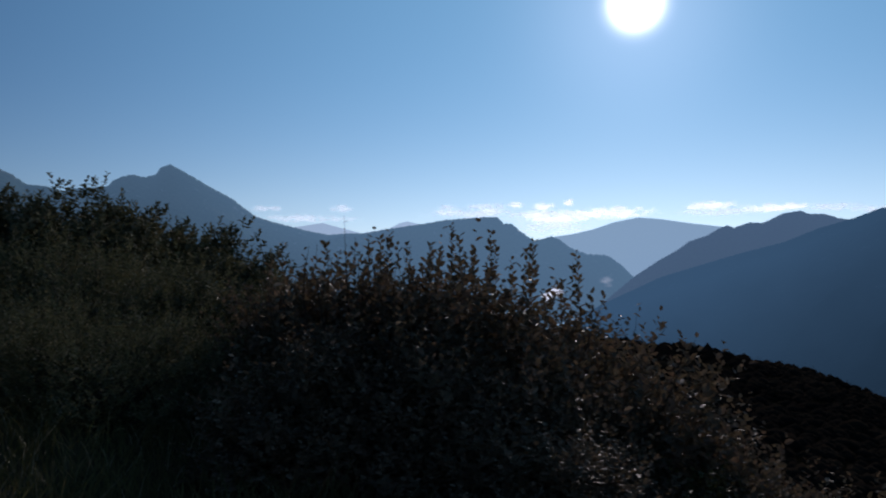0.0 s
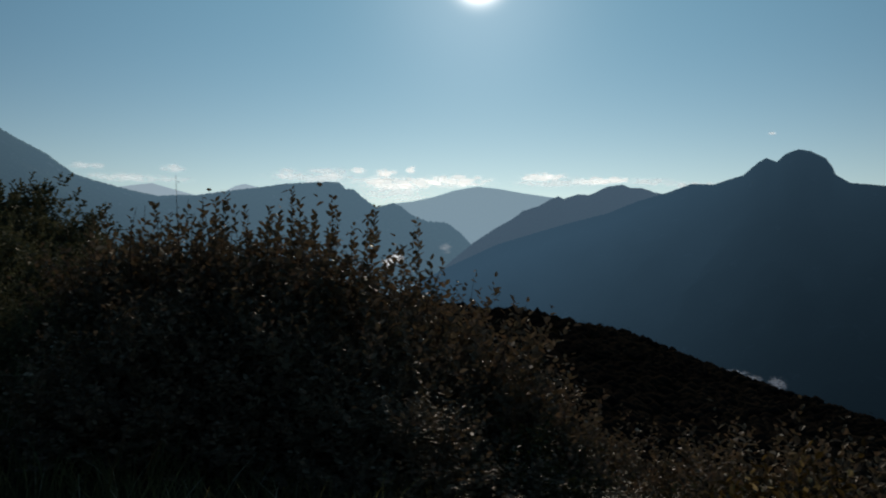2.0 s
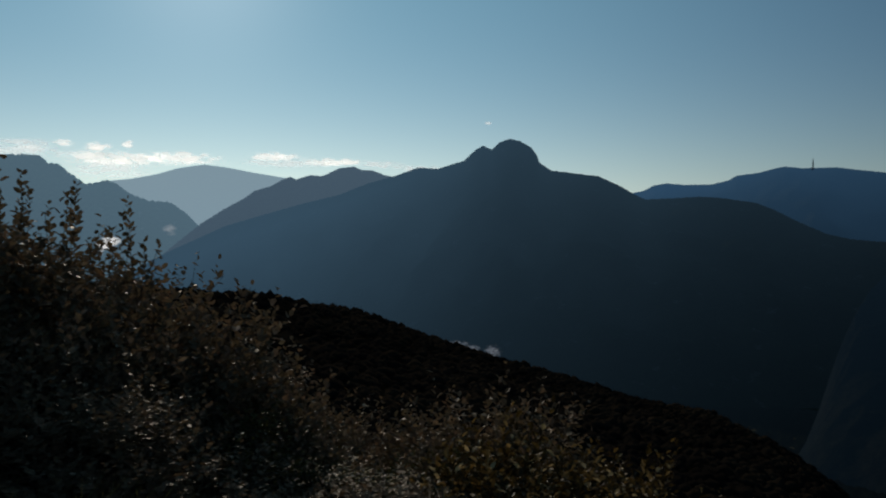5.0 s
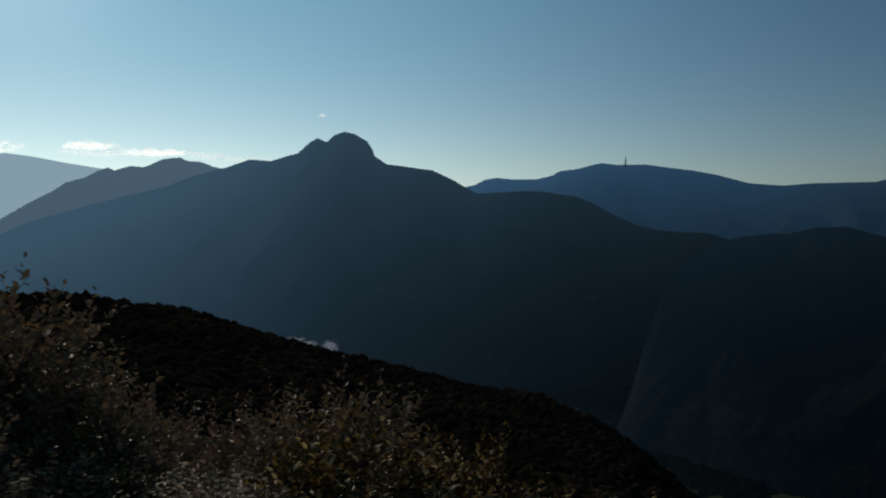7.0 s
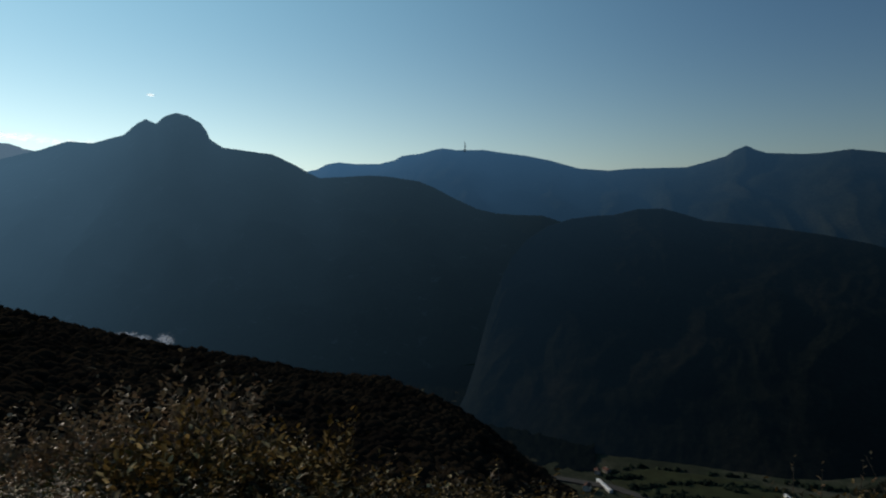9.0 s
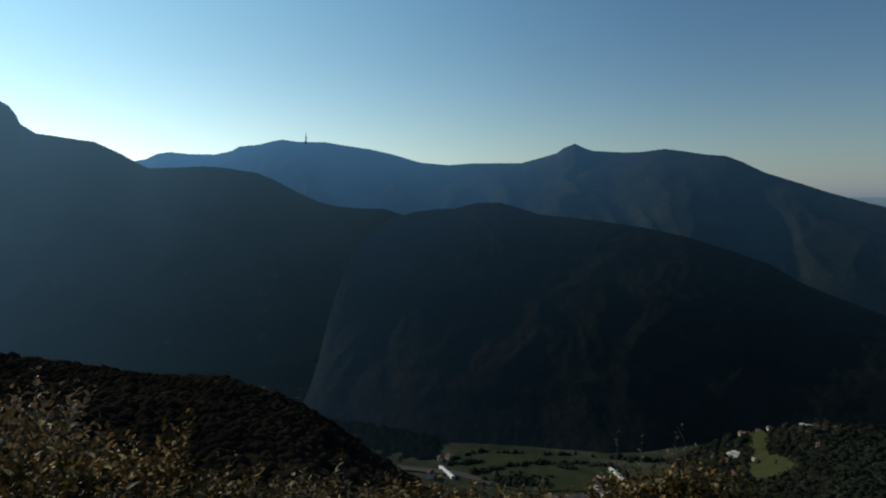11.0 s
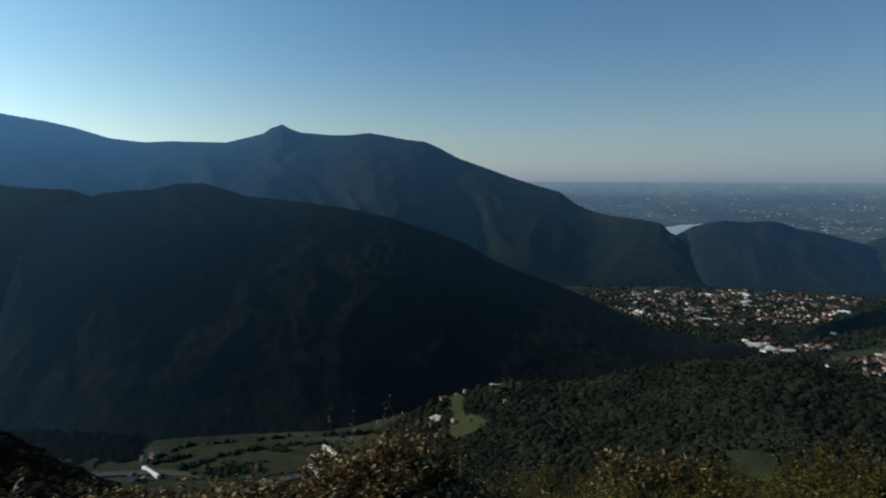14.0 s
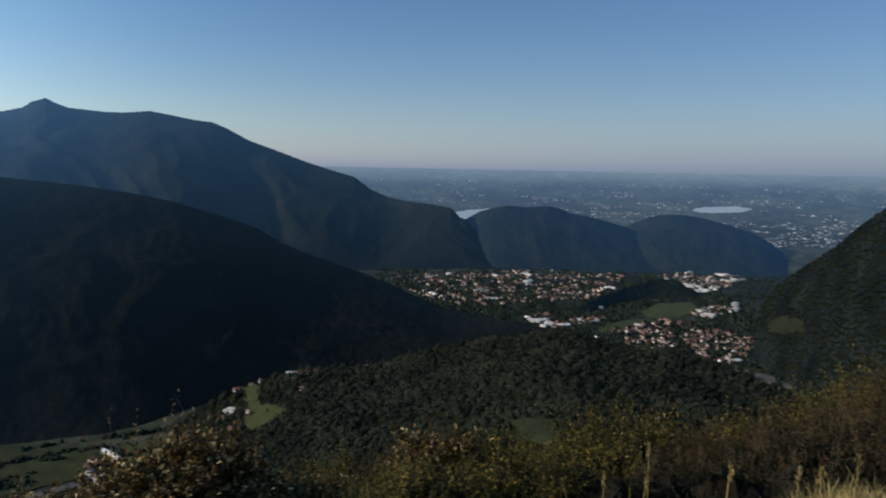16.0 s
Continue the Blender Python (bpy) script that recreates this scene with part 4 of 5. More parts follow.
def gable(bm, w, d, z0, rise, over=0.5, thick=0.25):
    """A pitched roof with overhanging eaves, ridge along x."""
    x, y = w / 2 + over, d / 2 + over
    drop = rise * over / (d / 2)
    rows = [(-y, z0 - drop), (0, z0 + rise), (y, z0 - drop), (y, z0 - drop + thick), (0, z0 + rise + thick), (-y, z0 - drop + thick)]
    a, b2 = [bm.verts.new((-x, p, q)) for p, q in rows], [bm.verts.new((x, p, q)) for p, q in rows]
    for i in range(6):
        j = (i + 1) % 6
        bm.faces.new((a[i], a[j], b2[j], b2[i]))
    for ring in (a, b2):
        bm.faces.new((ring[0], ring[1], ring[4], ring[5]))
        bm.faces.new((ring[1], ring[2], ring[3], ring[4]))
    bmesh.ops.recalc_face_normals(bm, faces=bm.faces[:])


def gable_walls(bm, w, d, h, rise):
    v = [bm.verts.new(c) for c in ((-w / 2, -d / 2, -2), (w / 2, -d / 2, -2), (w / 2, d / 2, -2), (-w / 2, d / 2, -2), (-w / 2, -d / 2, h), (w / 2, -d / 2, h), (w / 2, d / 2, h), (-w / 2, d / 2, h), (-w / 2, 0, h + rise), (w / 2, 0, h + rise))]
    for f in ((0, 1, 5, 4), (2, 3, 7, 6), (1, 2, 6, 9, 5), (3, 0, 4, 8, 7)):
        bm.faces.new([v[i] for i in f])
    bmesh.ops.recalc_face_normals(bm, faces=bm.faces[:])


def house(w, d, h, rise, wall, roof, label, category="house", windows=True):
    ob = new(category.replace(" ", "_"))
    bm = bmesh.new()
    gable_walls(bm, w, d, h, rise)
    part("wall", bm, wall, ob)
    bm = bmesh.new()
    gable(bm, w, d, h, rise)
    top = part("roof", bm, roof, ob)
    if windows:
        bm = bmesh.new()
        box(bm, w * 0.22 - 0.45, w * 0.22 + 0.45, -d * 0.18 - 0.4, -d * 0.18 + 0.4, h + rise * 0.4, h + rise + 1.1)
        part("chimney", bm, mat_grey, top)
        bm = bmesh.new()
        box(bm, -0.55, 0.55, -d / 2 - 0.04, -d / 2 + 0.06, -0.2, 2.1)
        part("door", bm, mat_glass, ob, "dark front door")
        for side in (-1, 1):
            for i in range(int(w // 3.5)):
                bm = bmesh.new()
                x = -w / 2 + 1.8 + i * 3.3
                y = side * (d / 2 + 0.02)
                box(bm, x - 0.6, x + 0.6, min(y, y - side * 0.1), max(y, y - side * 0.1), 1.0 + (h - 3.2) * 0.8, 2.4 + (h - 3.2) * 0.8)
                part("window", bm, mat_glass, ob)
    return tagged(ob, label, category)


protos = [house(13, 10, 6.5, 2.6, mat_wall, mat_tile, "pale rendered house with a red tiled roof"),
          house(17, 11, 8.5, 3.0, mat_wall, mat_tile, "long pale house of three storeys with a tiled roof"),
          house(11, 10, 9.5, 2.2, mat_white, mat_tile, "tall white house with a tiled hip"),
          house(34, 18, 7, 1.6, mat_white, mat_white, "white sheet-metal warehouse with a low roof", "warehouse", False),
          house(46, 22, 8, 1.8, mat_grey, mat_white, "large pale factory hall with a low roof", "warehouse", False),
          house(46, 5.0, 2.4, 0.8, mat_bright, mat_bright, "long narrow white farm shed on the valley floor", "farm shed", False)]
rng = np.random.RandomState(77)
spots = []
for t, poly in enumerate(TOWNS[:5]):
    p = np.array(poly)
    want = (760, 230, 120, 430, 75)[t]
    got = 0
    while got < want:
        # a street: houses set along a short line, loosely on both of its sides
        a, e = rng.uniform(p[:, 0].min(), p[:, 0].max()), rng.uniform(p[:, 1].min(), p[:, 1].max())
        way = rng.choice([0.25, 1.7]) + rng.normal() * 0.3
        street = rng.randint(2, 10)
        works = rng.uniform() < (0.07, 0.35, 0.2, 0.03, 0.35)[t]
        for k in range(street):
            a += (0.17 + 0.2 * rng.uniform()) * math.cos(way)
            e += (0.17 + 0.2 * rng.uniform()) * math.sin(way) * 0.22
            x, y = a + rng.normal() * 0.09, e + rng.normal() * 0.035
            knoll = 118 < x < 129 and np.interp(x, (118, 126, 129), (-11.7, -10.7, -10.1)) < y < np.interp(x, (118, 126, 129), (-11.0, -7.8, -8.9))
            if inside(poly, np.array([x]), np.array([y]))[0] and not knoll:
                spots.append((t, x, y, rng.choice([3, 4]) if works and k < 4 else rng.choice([0, 0, 1, 2])))
                got += 1
spots.sort(key=lambda q: q[2])
used = set()


def put_house(kind, where, turn, size=1.0):
    m = Matrix.Translation(where) @ Matrix.Rotation(turn, 4, "Z")
    if kind not in used:
        used.add(kind)
        protos[kind].matrix_basis = m
        ob = protos[kind]
    else:
        ob = copy_thing(protos[kind], m)
    ob.scale = (size, size, size)
    ob["group"] = "buildings in the valley"
    return ob


rest_v, rest_f, rest_v2, rest_f2, hall_v, hall_f = [], [], [], [], [], []
SIZES = [(13, 10, 9), (17, 11, 11.5), (11, 10, 11.5), (34, 18, 8.5), (46, 22, 9.8)]
CUBE = np.array([(-.5, -.5, 0), (.5, -.5, 0), (.5, .5, 0), (-.5, .5, 0), (-.5, -.5, .75), (.5, -.5, .75), (.5, .5, .75), (-.5, .5, .75), (-.5, 0, 1), (.5, 0, 1)])
WALL_F, ROOF_F = [(0, 1, 5, 4), (2, 3, 7, 6), (1, 2, 6, 5), (3, 0, 4, 7)], [(4, 5, 9, 8), (6, 7, 8, 9)]
for i, (t, a, e, kind) in enumerate(spots):
    turn = rng.choice([0.3, 0.3 + math.pi / 2]) + rng.normal() * 0.25
    place = floor_at(a, e)
    if i < 270:
        put_house(kind, place, turn, 0.40 + 0.45 * rng.uniform() ** 1.7)
    else:
        c, s_ = math.cos(turn), math.sin(turn)
        q = CUBE * np.array(SIZES[kind]) * (0.42 + 0.5 * rng.uniform() ** 1.7)
        q = np.stack([q[:, 0] * c - q[:, 1] * s_, q[:, 0] * s_ + q[:, 1] * c, q[:, 2]], 1) + place
        if kind >= 3:
            hall_f += [tuple(x + len(hall_v) for x in f) for f in WALL_F + ROOF_F]
            hall_v += list((q - place) * 1.05 + place)
            continue
        rest_f += [tuple(x + len(rest_v) for x in f) for f in WALL_F]
        rest_f2 += [tuple(x + len(rest_v2) for x in f) for f in ROOF_F]
        rest_v += list(q)
        rest_v2 += list(q + np.array([0, 0, 0.1]))
town = new("far_town")
for nm, vv, ff, mt in (("walls", rest_v, rest_f, mat_wall), ("roofs", rest_v2, rest_f2, mat_tile), ("halls", hall_v, hall_f, mat_white)):
    o = new(nm, mesh_np(nm, np.array(vv), np.array(ff), mt, False))
    o.parent = town
tagged(town, "far part of the town with pale walls and tiled roofs", "town", kind="stuff")

# farm buildings and the hamlet nearer to the hill
for a0, e0, a1, e1 in ((70.17, -20.51, 71.28, -21.35), (83.62, -20.28, 84.71, -21.0)):
    p, q = floor_at(a0, e0), floor_at(a1, e1)
    put_house(5, (p + q) / 2 + np.array([0, 0, 1.0]), math.atan2(q[1] - p[1], q[0] - p[0]), 1.0)
for a, e, kind, turn in ((83.3, -22.4, 3, 0.5), (82.6, -21.3, 0, 0.4), (83.0, -21.03, 1, 0.7), (83.3, -21.2, 0, 1.4), (82.7, -21.7, 2, 1.0), (70.2, -20.0, 0, 0.4), (70.9, -19.9, 0, 1.0), (69.4, -21.2, 1, 0.1)):
    put_house(kind, floor_at(a, e), turn, 0.8)
for a, e, kind, turn in ((92.63, -18.53, 3, 0.8), (92.9, -18.4, 3, 0.8), (92.7, -19.8, 1, 0.8), (92.2, -18.9, 0, 0.8), (94.98, -16.02, 2, 0.2), (93.4, -16.57, 0, 0.9), (93.1, -16.8, 1, 0.4), (94.25, -16.65, 2, 1.2), (97.4, -15.95, 3, 1.3), (98.03, -15.98, 1, 1.3), (98.6, -15.9, 1, 1.2),
                         (98.24, -17.18, 2, 0.5), (103.18, -15.6, 2, 0.6), (89.99, -17.2, 2, 0.5), (94.06, -18.59, 2, 0.9), (99.3, -15.85, 0, 0.1), (97.6, -16.5, 1, 1.2), (93.6, -17.0, 2, 0.5)):
    put_house(kind, near_hill.seen(a, e), turn, 0.5)
for a, e, kind, turn in ((129.0, -8.3, 3, 0.4), (129.6, -8.0, 4, 0.4), (121.5, -10.5, 4, 1.2), (124.6, -11.6, 3, 0.6)):
    put_house(kind, floor_at(a, e), turn, 0.6)

# pale specks of towns far out on the plain
rng = np.random.RandomState(5)
az = rng.uniform(98, 146, 9500)
el = -0.95 - 4.3 * rng.uniform(0, 1, 9500) ** 1.1
ok = (fbm(az * 0.25 + 3, el * 2.6, 4) > 0.22) | ((az > 117) & (az < 126) & (np.abs(el + 3.2) < 0.16)) | ((az > 133) & (az < 139.5) & (np.abs(el + 4.2 - (az - 136) * 0.28) < 0.45))
water_free = ~(((az > 127.6) & (az < 132.6) & (el < -2.3) & (el > -3.0)) | ((az > 109.5) & (az < 113.3) & (el < -3.0) & (el > -4.3)))
az, el = az[ok & water_free], el[ok & water_free]
base = floor_at(az, el)
dist = np.hypot(base[:, 0], base[:, 1])
w = dist * np.radians(0.03 + 0.24 * rng.uniform(0, 1, len(az)) ** 1.8 * np.clip(-el / 3.0, 0.4, 1.0))
h = dist * np.radians(rng.uniform(0.03, 0.055, len(az)))
V = CUBE[None] * np.stack([w, w * 0.8, h], 1)[:, None, :]
ca, sa = np.cos(-np.radians(az))[:, None], np.sin(-np.radians(az))[:, None]
V = np.stack([V[..., 0] * ca - V[..., 1] * sa, V[..., 0] * sa + V[..., 1] * ca, V[..., 2]], -1) + base[:, None, :]
F = (np.array(WALL_F + ROOF_F)[None] + (np.arange(len(az)) * 10)[:, None, None]).reshape(-1, 4)
m_speck, n, l, b = material("hazy_town")
geo = n.new("ShaderNodeNewGeometry")
r = ramp(n, [(0.0, (0.06, 0.055, 0.05)), (0.6, (0.14, 0.12, 0.10)), (0.85, (0.30, 0.26, 0.22)), (1.0, (0.72, 0.66, 0.58))])
l.new(geo.outputs["Random Per Island"], r.inputs["Fac"])
l.new(r.outputs["Color"], b.inputs["Base Color"])
# haze over the towns, put into their emission
b.inputs["Emission Color"].default_value, b.inputs["Emission Strength"].default_value = (*HAZE_GLOW["plain"], 1), 1.0
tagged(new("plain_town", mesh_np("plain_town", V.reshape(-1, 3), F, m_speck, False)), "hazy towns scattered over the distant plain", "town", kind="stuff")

# ---- mast on the ridge ----
mat_steel = plain_surface("weathered_steel", (0.22, 0.23, 0.24), 0.6, 0.2, 0.3)
mast_at = polar(60.05, 4080.0, height(4.50, 4080.0))
mast = new("radio_mast")
mast.matrix_basis = Matrix.Translation(mast_at)
for nm, dims in (("hut", (-9, 3, -4, 4, -6, 6)), ("shaft", (-2.4, 2.4, -2.4, 2.4, -6, 30)), ("platform", (-4, 4, -4, 4, 27, 29)), ("upper_shaft", (-1.8, 1.8, -1.8, 1.8, 30, 44)), ("antenna", (-0.9, 0.9, -0.9, 0.9, 44, 54))):
    bm = bmesh.new()
    box(bm, *dims)
    bmesh.ops.bevel(bm, geom=bm.edges[:], offset=0.3, segments=1, affect="EDGES")
    part(nm, bm, mat_steel, mast)
tagged(mast, "grey steel radio mast on the wooded ridge", "radio mast")

# ---- clouds and valley mist ----
def cloud_material(name, glow, dense, grain):
    """Thin vapour, its sunlight put into emission (glow): thick in the middle of its lens, torn by noise and gone at
    the rim.
    """
    m, n, l, b = material(name)
    b.inputs["Base Color"].default_value = (0.8, 0.8, 0.8, 1)
    b.inputs["Roughness"].default_value, b.inputs["Specular IOR Level"].default_value = 1.0, 0.0
    b.inputs["Emission Color"].default_value, b.inputs["Emission Strength"].default_value = (*glow, 1), 1.0
    tc, geo, flat, rad, t = (n.new("ShaderNode" + k) for k in ("TexCoord", "NewGeometry", "VectorMath", "VectorMath", "TexNoise"))
    flat.operation, rad.operation = "MULTIPLY", "LENGTH"
    flat.inputs[1].default_value = (1, 0, 1)
    l.new(tc.outputs["Object"], flat.inputs[0])
    l.new(flat.outputs["Vector"], rad.inputs[0])
    drawn = n.new("ShaderNodeVectorMath")
    drawn.operation, drawn.inputs[1].default_value = "MULTIPLY", (1, 1, 2.2)
    l.new(geo.outputs["Position"], drawn.inputs[0])
    l.new(drawn.outputs["Vector"], t.inputs["Vector"])
    t.inputs["Scale"].default_value, t.inputs["Detail"].default_value, t.inputs["Roughness"].default_value = grain, 4, 0.5

    def calc(operation, first, second, clamp=False):
        node = n.new("ShaderNodeMath")
        node.operation, node.use_clamp = operation, clamp
        for sock, value in zip(node.inputs, (first, second)):
            if isinstance(value, (int, float)):
                sock.default_value = value
            else:
                l.new(value, sock)
        return node.outputs["Value"]
    body = calc("SUBTRACT", 1.0, calc("POWER", rad.outputs["Value"], 1.6), True)
    torn = calc("SUBTRACT", calc("ADD", calc("MULTIPLY", t.outputs["Fac"], 3.0), body), 1.85)
    alpha = calc("MULTIPLY", calc("MULTIPLY", torn, 0.95, True), calc("MULTIPLY", body, 1.7, True), True)
    l.new(calc("MULTIPLY", alpha, dense), b.inputs["Alpha"])
    return m


mat_cloud = cloud_material("glowing_cloud", (1.35, 1.36, 1.3), 0.9, 0.018)
mat_faint_cloud = cloud_material("thin_cloud", (1.0, 1.06, 1.06), 0.5, 0.016)
mat_mist = cloud_material("valley_mist", (1.1, 1.13, 1.15), 1.0, 0.03)
mat_faint_mist = cloud_material("thin_mist", (0.5, 0.55, 0.6), 0.3, 0.03)
mat_near_mist = cloud_material("near_mist", (0.16, 0.18, 0.21), 0.7, 0.5)


def cloud(name, az, el, wide, tall, dist, mat, label, seed):
    """A lens of vapour with a lumpy surface; width and height in degrees of view."""
    v, f = ball(4)
    lump = 1 + 0.16 * fbm(v[:, 0] * 2.3 + seed * 1.7, v[:, 2] * 2.3 + v[:, 1], 3)[:, None]
    ob = new(name, mesh_np(name, v * lump, f, mat))
    k = dist * radians(1) / 2
    ob.matrix_basis = Matrix.Translation(polar(az, dist, height(el, dist))) @ Matrix.Rotation(-radians(az), 4, "Z") @ Matrix.Diagonal((wide * k, min(wide * k * 0.3, 40), tall * k, 1))
    return tagged(ob, label, "cloud", kind="structure")


for i, (a, e, w, h, bright) in enumerate(((-13.7, 5.7, 2.2, 0.4, 0), (-8.0, 5.8, 1.5, 0.5, 0), (-10.5, 5.0, 7, 0.5, 0), (0.3, 5.75, 2.2, 0.6, 0), (3.3, 5.85, 3.2, 0.7, 0), (5.7, 6.1, 1.3, 0.45, 1), (7.9, 5.9, 1.4, 0.7, 1), (9.9, 6.2, 0.9, 0.5, 1),
                                          (9.2, 5.15, 6.5, 0.9, 1), (13.4, 5.35, 5.0, 0.8, 1), (8.6, 4.4, 5.0, 1.4, 0), (3.0, 5.4, 8, 0.7, 0), (20.3, 5.65, 3.6, 0.6, 1), (21.0, 5.2, 6.0, 0.6, 0), (24.6, 5.35, 4.6, 0.5, 1), (28.2, 5.2, 3.4, 0.5, 0), (31.5, 4.95, 4.0, 0.4, 0))):
    cloud("backdrop_cloud", a, e, w * 1.5, h * 1.55, 4880, mat_cloud if bright else mat_faint_cloud, "low bright cloud bank with its backlight put in as glow" if bright else "thin wisp of cloud over the ridges", 100 + i)
for i, (a, e, w, h, d, mt) in enumerate(((36.7, 8.45, 0.75, 0.3, 4880, mat_faint_cloud), (8.75, -0.7, 1.7, 1.1, 2650, mat_mist), (8.1, -1.15, 1.2, 1.2, 2640, mat_mist), (12.6, 0.05, 1.3, 1.2, 2640, mat_faint_mist), (34.3, -8.80, 2.6, 0.7, 420, mat_near_mist), (37.1, -9.40, 1.7, 1.4, 420, mat_near_mist), (35.5, -9.12, 2.0, 0.65, 420, mat_near_mist))):
    cloud("backdrop_mist", a, e, w, h, d, mt, "wisp of white mist hanging in the valley", 200 + i)


# ---- bushes on the hilltop ----
# hazel's palest stop paints glints onto a few leaves
mat_hazel = leafy("hazel_leaves", [(0.0, (0.14, 0.110, 0.066)), (0.4, (0.185, 0.136, 0.080)), (0.7, (0.22, 0.15, 0.09)), (0.95, (0.24, 0.155, 0.098)), (1.0, (0.42, 0.33, 0.22))])
mat_thicket = leafy("thicket_leaves", [(0.0, (0.10, 0.105, 0.055)), (0.5, (0.14, 0.138, 0.07)), (0.9, (0.18, 0.16, 0.085)), (1.0, (0.3, 0.27, 0.16))], 0.6, 0.22)
# golden's darkest and palest stops: shade of gaps and glints put into leaf colour
mat_golden = leafy("golden_leaves", [(0.0, (0.026, 0.019, 0.006)), (0.5, (0.070, 0.045, 0.013)), (0.8, (0.185, 0.116, 0.035)), (0.92, (0.32, 0.22, 0.090)), (1.0, (0.66, 0.52, 0.27))], 0.5, 0.34, 0.12)
mat_olive = leafy("olive_leaves", [(0.0, (0.040, 0.041, 0.011)), (0.5, (0.070, 0.062, 0.015)), (0.85, (0.120, 0.092, 0.021)), (1.0, (0.26, 0.180, 0.042))], 0.55, 0.14)
mat_rust = leafy("rusty_leaves", [(0.0, (0.050, 0.038, 0.019)), (0.5, (0.070, 0.050, 0.024)), (0.85, (0.096, 0.066, 0.032)), (1.0, (0.15, 0.105, 0.052))], 0.6, 0.12)
# leaf colour darkened to stand for shadow in the gaps between shrubs
mat_gap_shade = leafy("gap_shade_leaves", [(0.0, (0.010, 0.012, 0.006)), (0.7, (0.017, 0.019, 0.009)), (1.0, (0.035, 0.032, 0.014))], 0.6, 0.08)
mat_scrub = leafy("scrub_leaves", [(0.0, (0.15, 0.16, 0.08)), (0.6, (0.21, 0.205, 0.10)), (0.9, (0.26, 0.22, 0.11)), (1.0, (0.45, 0.40, 0.26))], 0.6, 0.25)
mat_bark = plain_surface("grey_brown_bark", (0.085, 0.065, 0.045), 0.9, 0.35, 12.0, 0.2)
# near-black brown: the shade inside the bushes, put into a colour
mat_inner_shade = plain_surface("inner_shade", (0.016, 0.014, 0.009), 0.95, 0.4, 9.0, 0.05)
mat_straw = leafy("dry_grass", [(0.0, (0.16, 0.12, 0.045)), (0.5, (0.34, 0.26, 0.10)), (1.0, (0.55, 0.44, 0.20))], 0.6, 0.35)
mat_green_grass = leafy("dark_grass", [(0.0, (0.10, 0.11, 0.04)), (0.6, (0.16, 0.15, 0.06)), (0.93, (0.22, 0.17, 0.07)), (1.0, (0.5, 0.44, 0.3))], 0.5, 0.3)

def tube_arrays(lines, r0, r1, sides=4):
    """Tapered stems along polylines (n, k, 3)."""
    n_, k = lines.shape[:2]
    d = unit(np.gradient(lines, axis=1))
    a = unit(np.cross(d, np.array([0.31, 0.87, 0.38])))
    c = np.cross(d, a)
    ang = np.arange(sides) * 2 * math.pi / sides
    rad = np.linspace(1, 0, k)[None, :, None, None] * (np.asarray(r0).reshape(-1, 1, 1, 1) - r1) + r1
    V = lines[:, :, None, :] + rad * (np.cos(ang)[None, None, :, None] * a[:, :, None, :] + np.sin(ang)[None, None, :, None] * c[:, :, None, :])
    F = grid_faces(k, sides, True)
    F = F[None] + (np.arange(n_) * k * sides)[:, None, None]
    return V.reshape(-1, 3), F.reshape(-1, 4)


def shoots_leaves(base, way, length, per, leaf, rng, wide, out=None):
    """Leaves set alternately along shoots that start at base and run along way."""
    k = len(base)
    q = (np.arange(per)[None, :] + rng.uniform(0.1, 0.9, (k, per))) / per
    bend = np.array([0, 0, 1.0]) * 0.12
    P = base[:, None, :] + way[:, None, :] * (q * length[:, None])[..., None] + bend * (q ** 2 * length[:, None])[..., None]
    turn = rng.uniform(0, 6.28, (k, 1)) + np.arange(per)[None, :] * 2.4 + rng.normal(size=(k, per)) * 0.4
    side = np.stack([np.cos(turn), np.sin(turn), rng.normal(size=(k, per)) * 0.35 + 0.05], -1)
    D = side + way[:, None, :] * (0.5 + 0.5 * q[..., None])
    L = leaf * rng.uniform(0.6, 1.2, (k, per)) * (1.1 - 0.45 * q)
    return leaf_arrays(P.reshape(-1, 3), D.reshape(-1, 3), L.reshape(-1), rng, wide, None if out is None else np.repeat(out, per, 0))


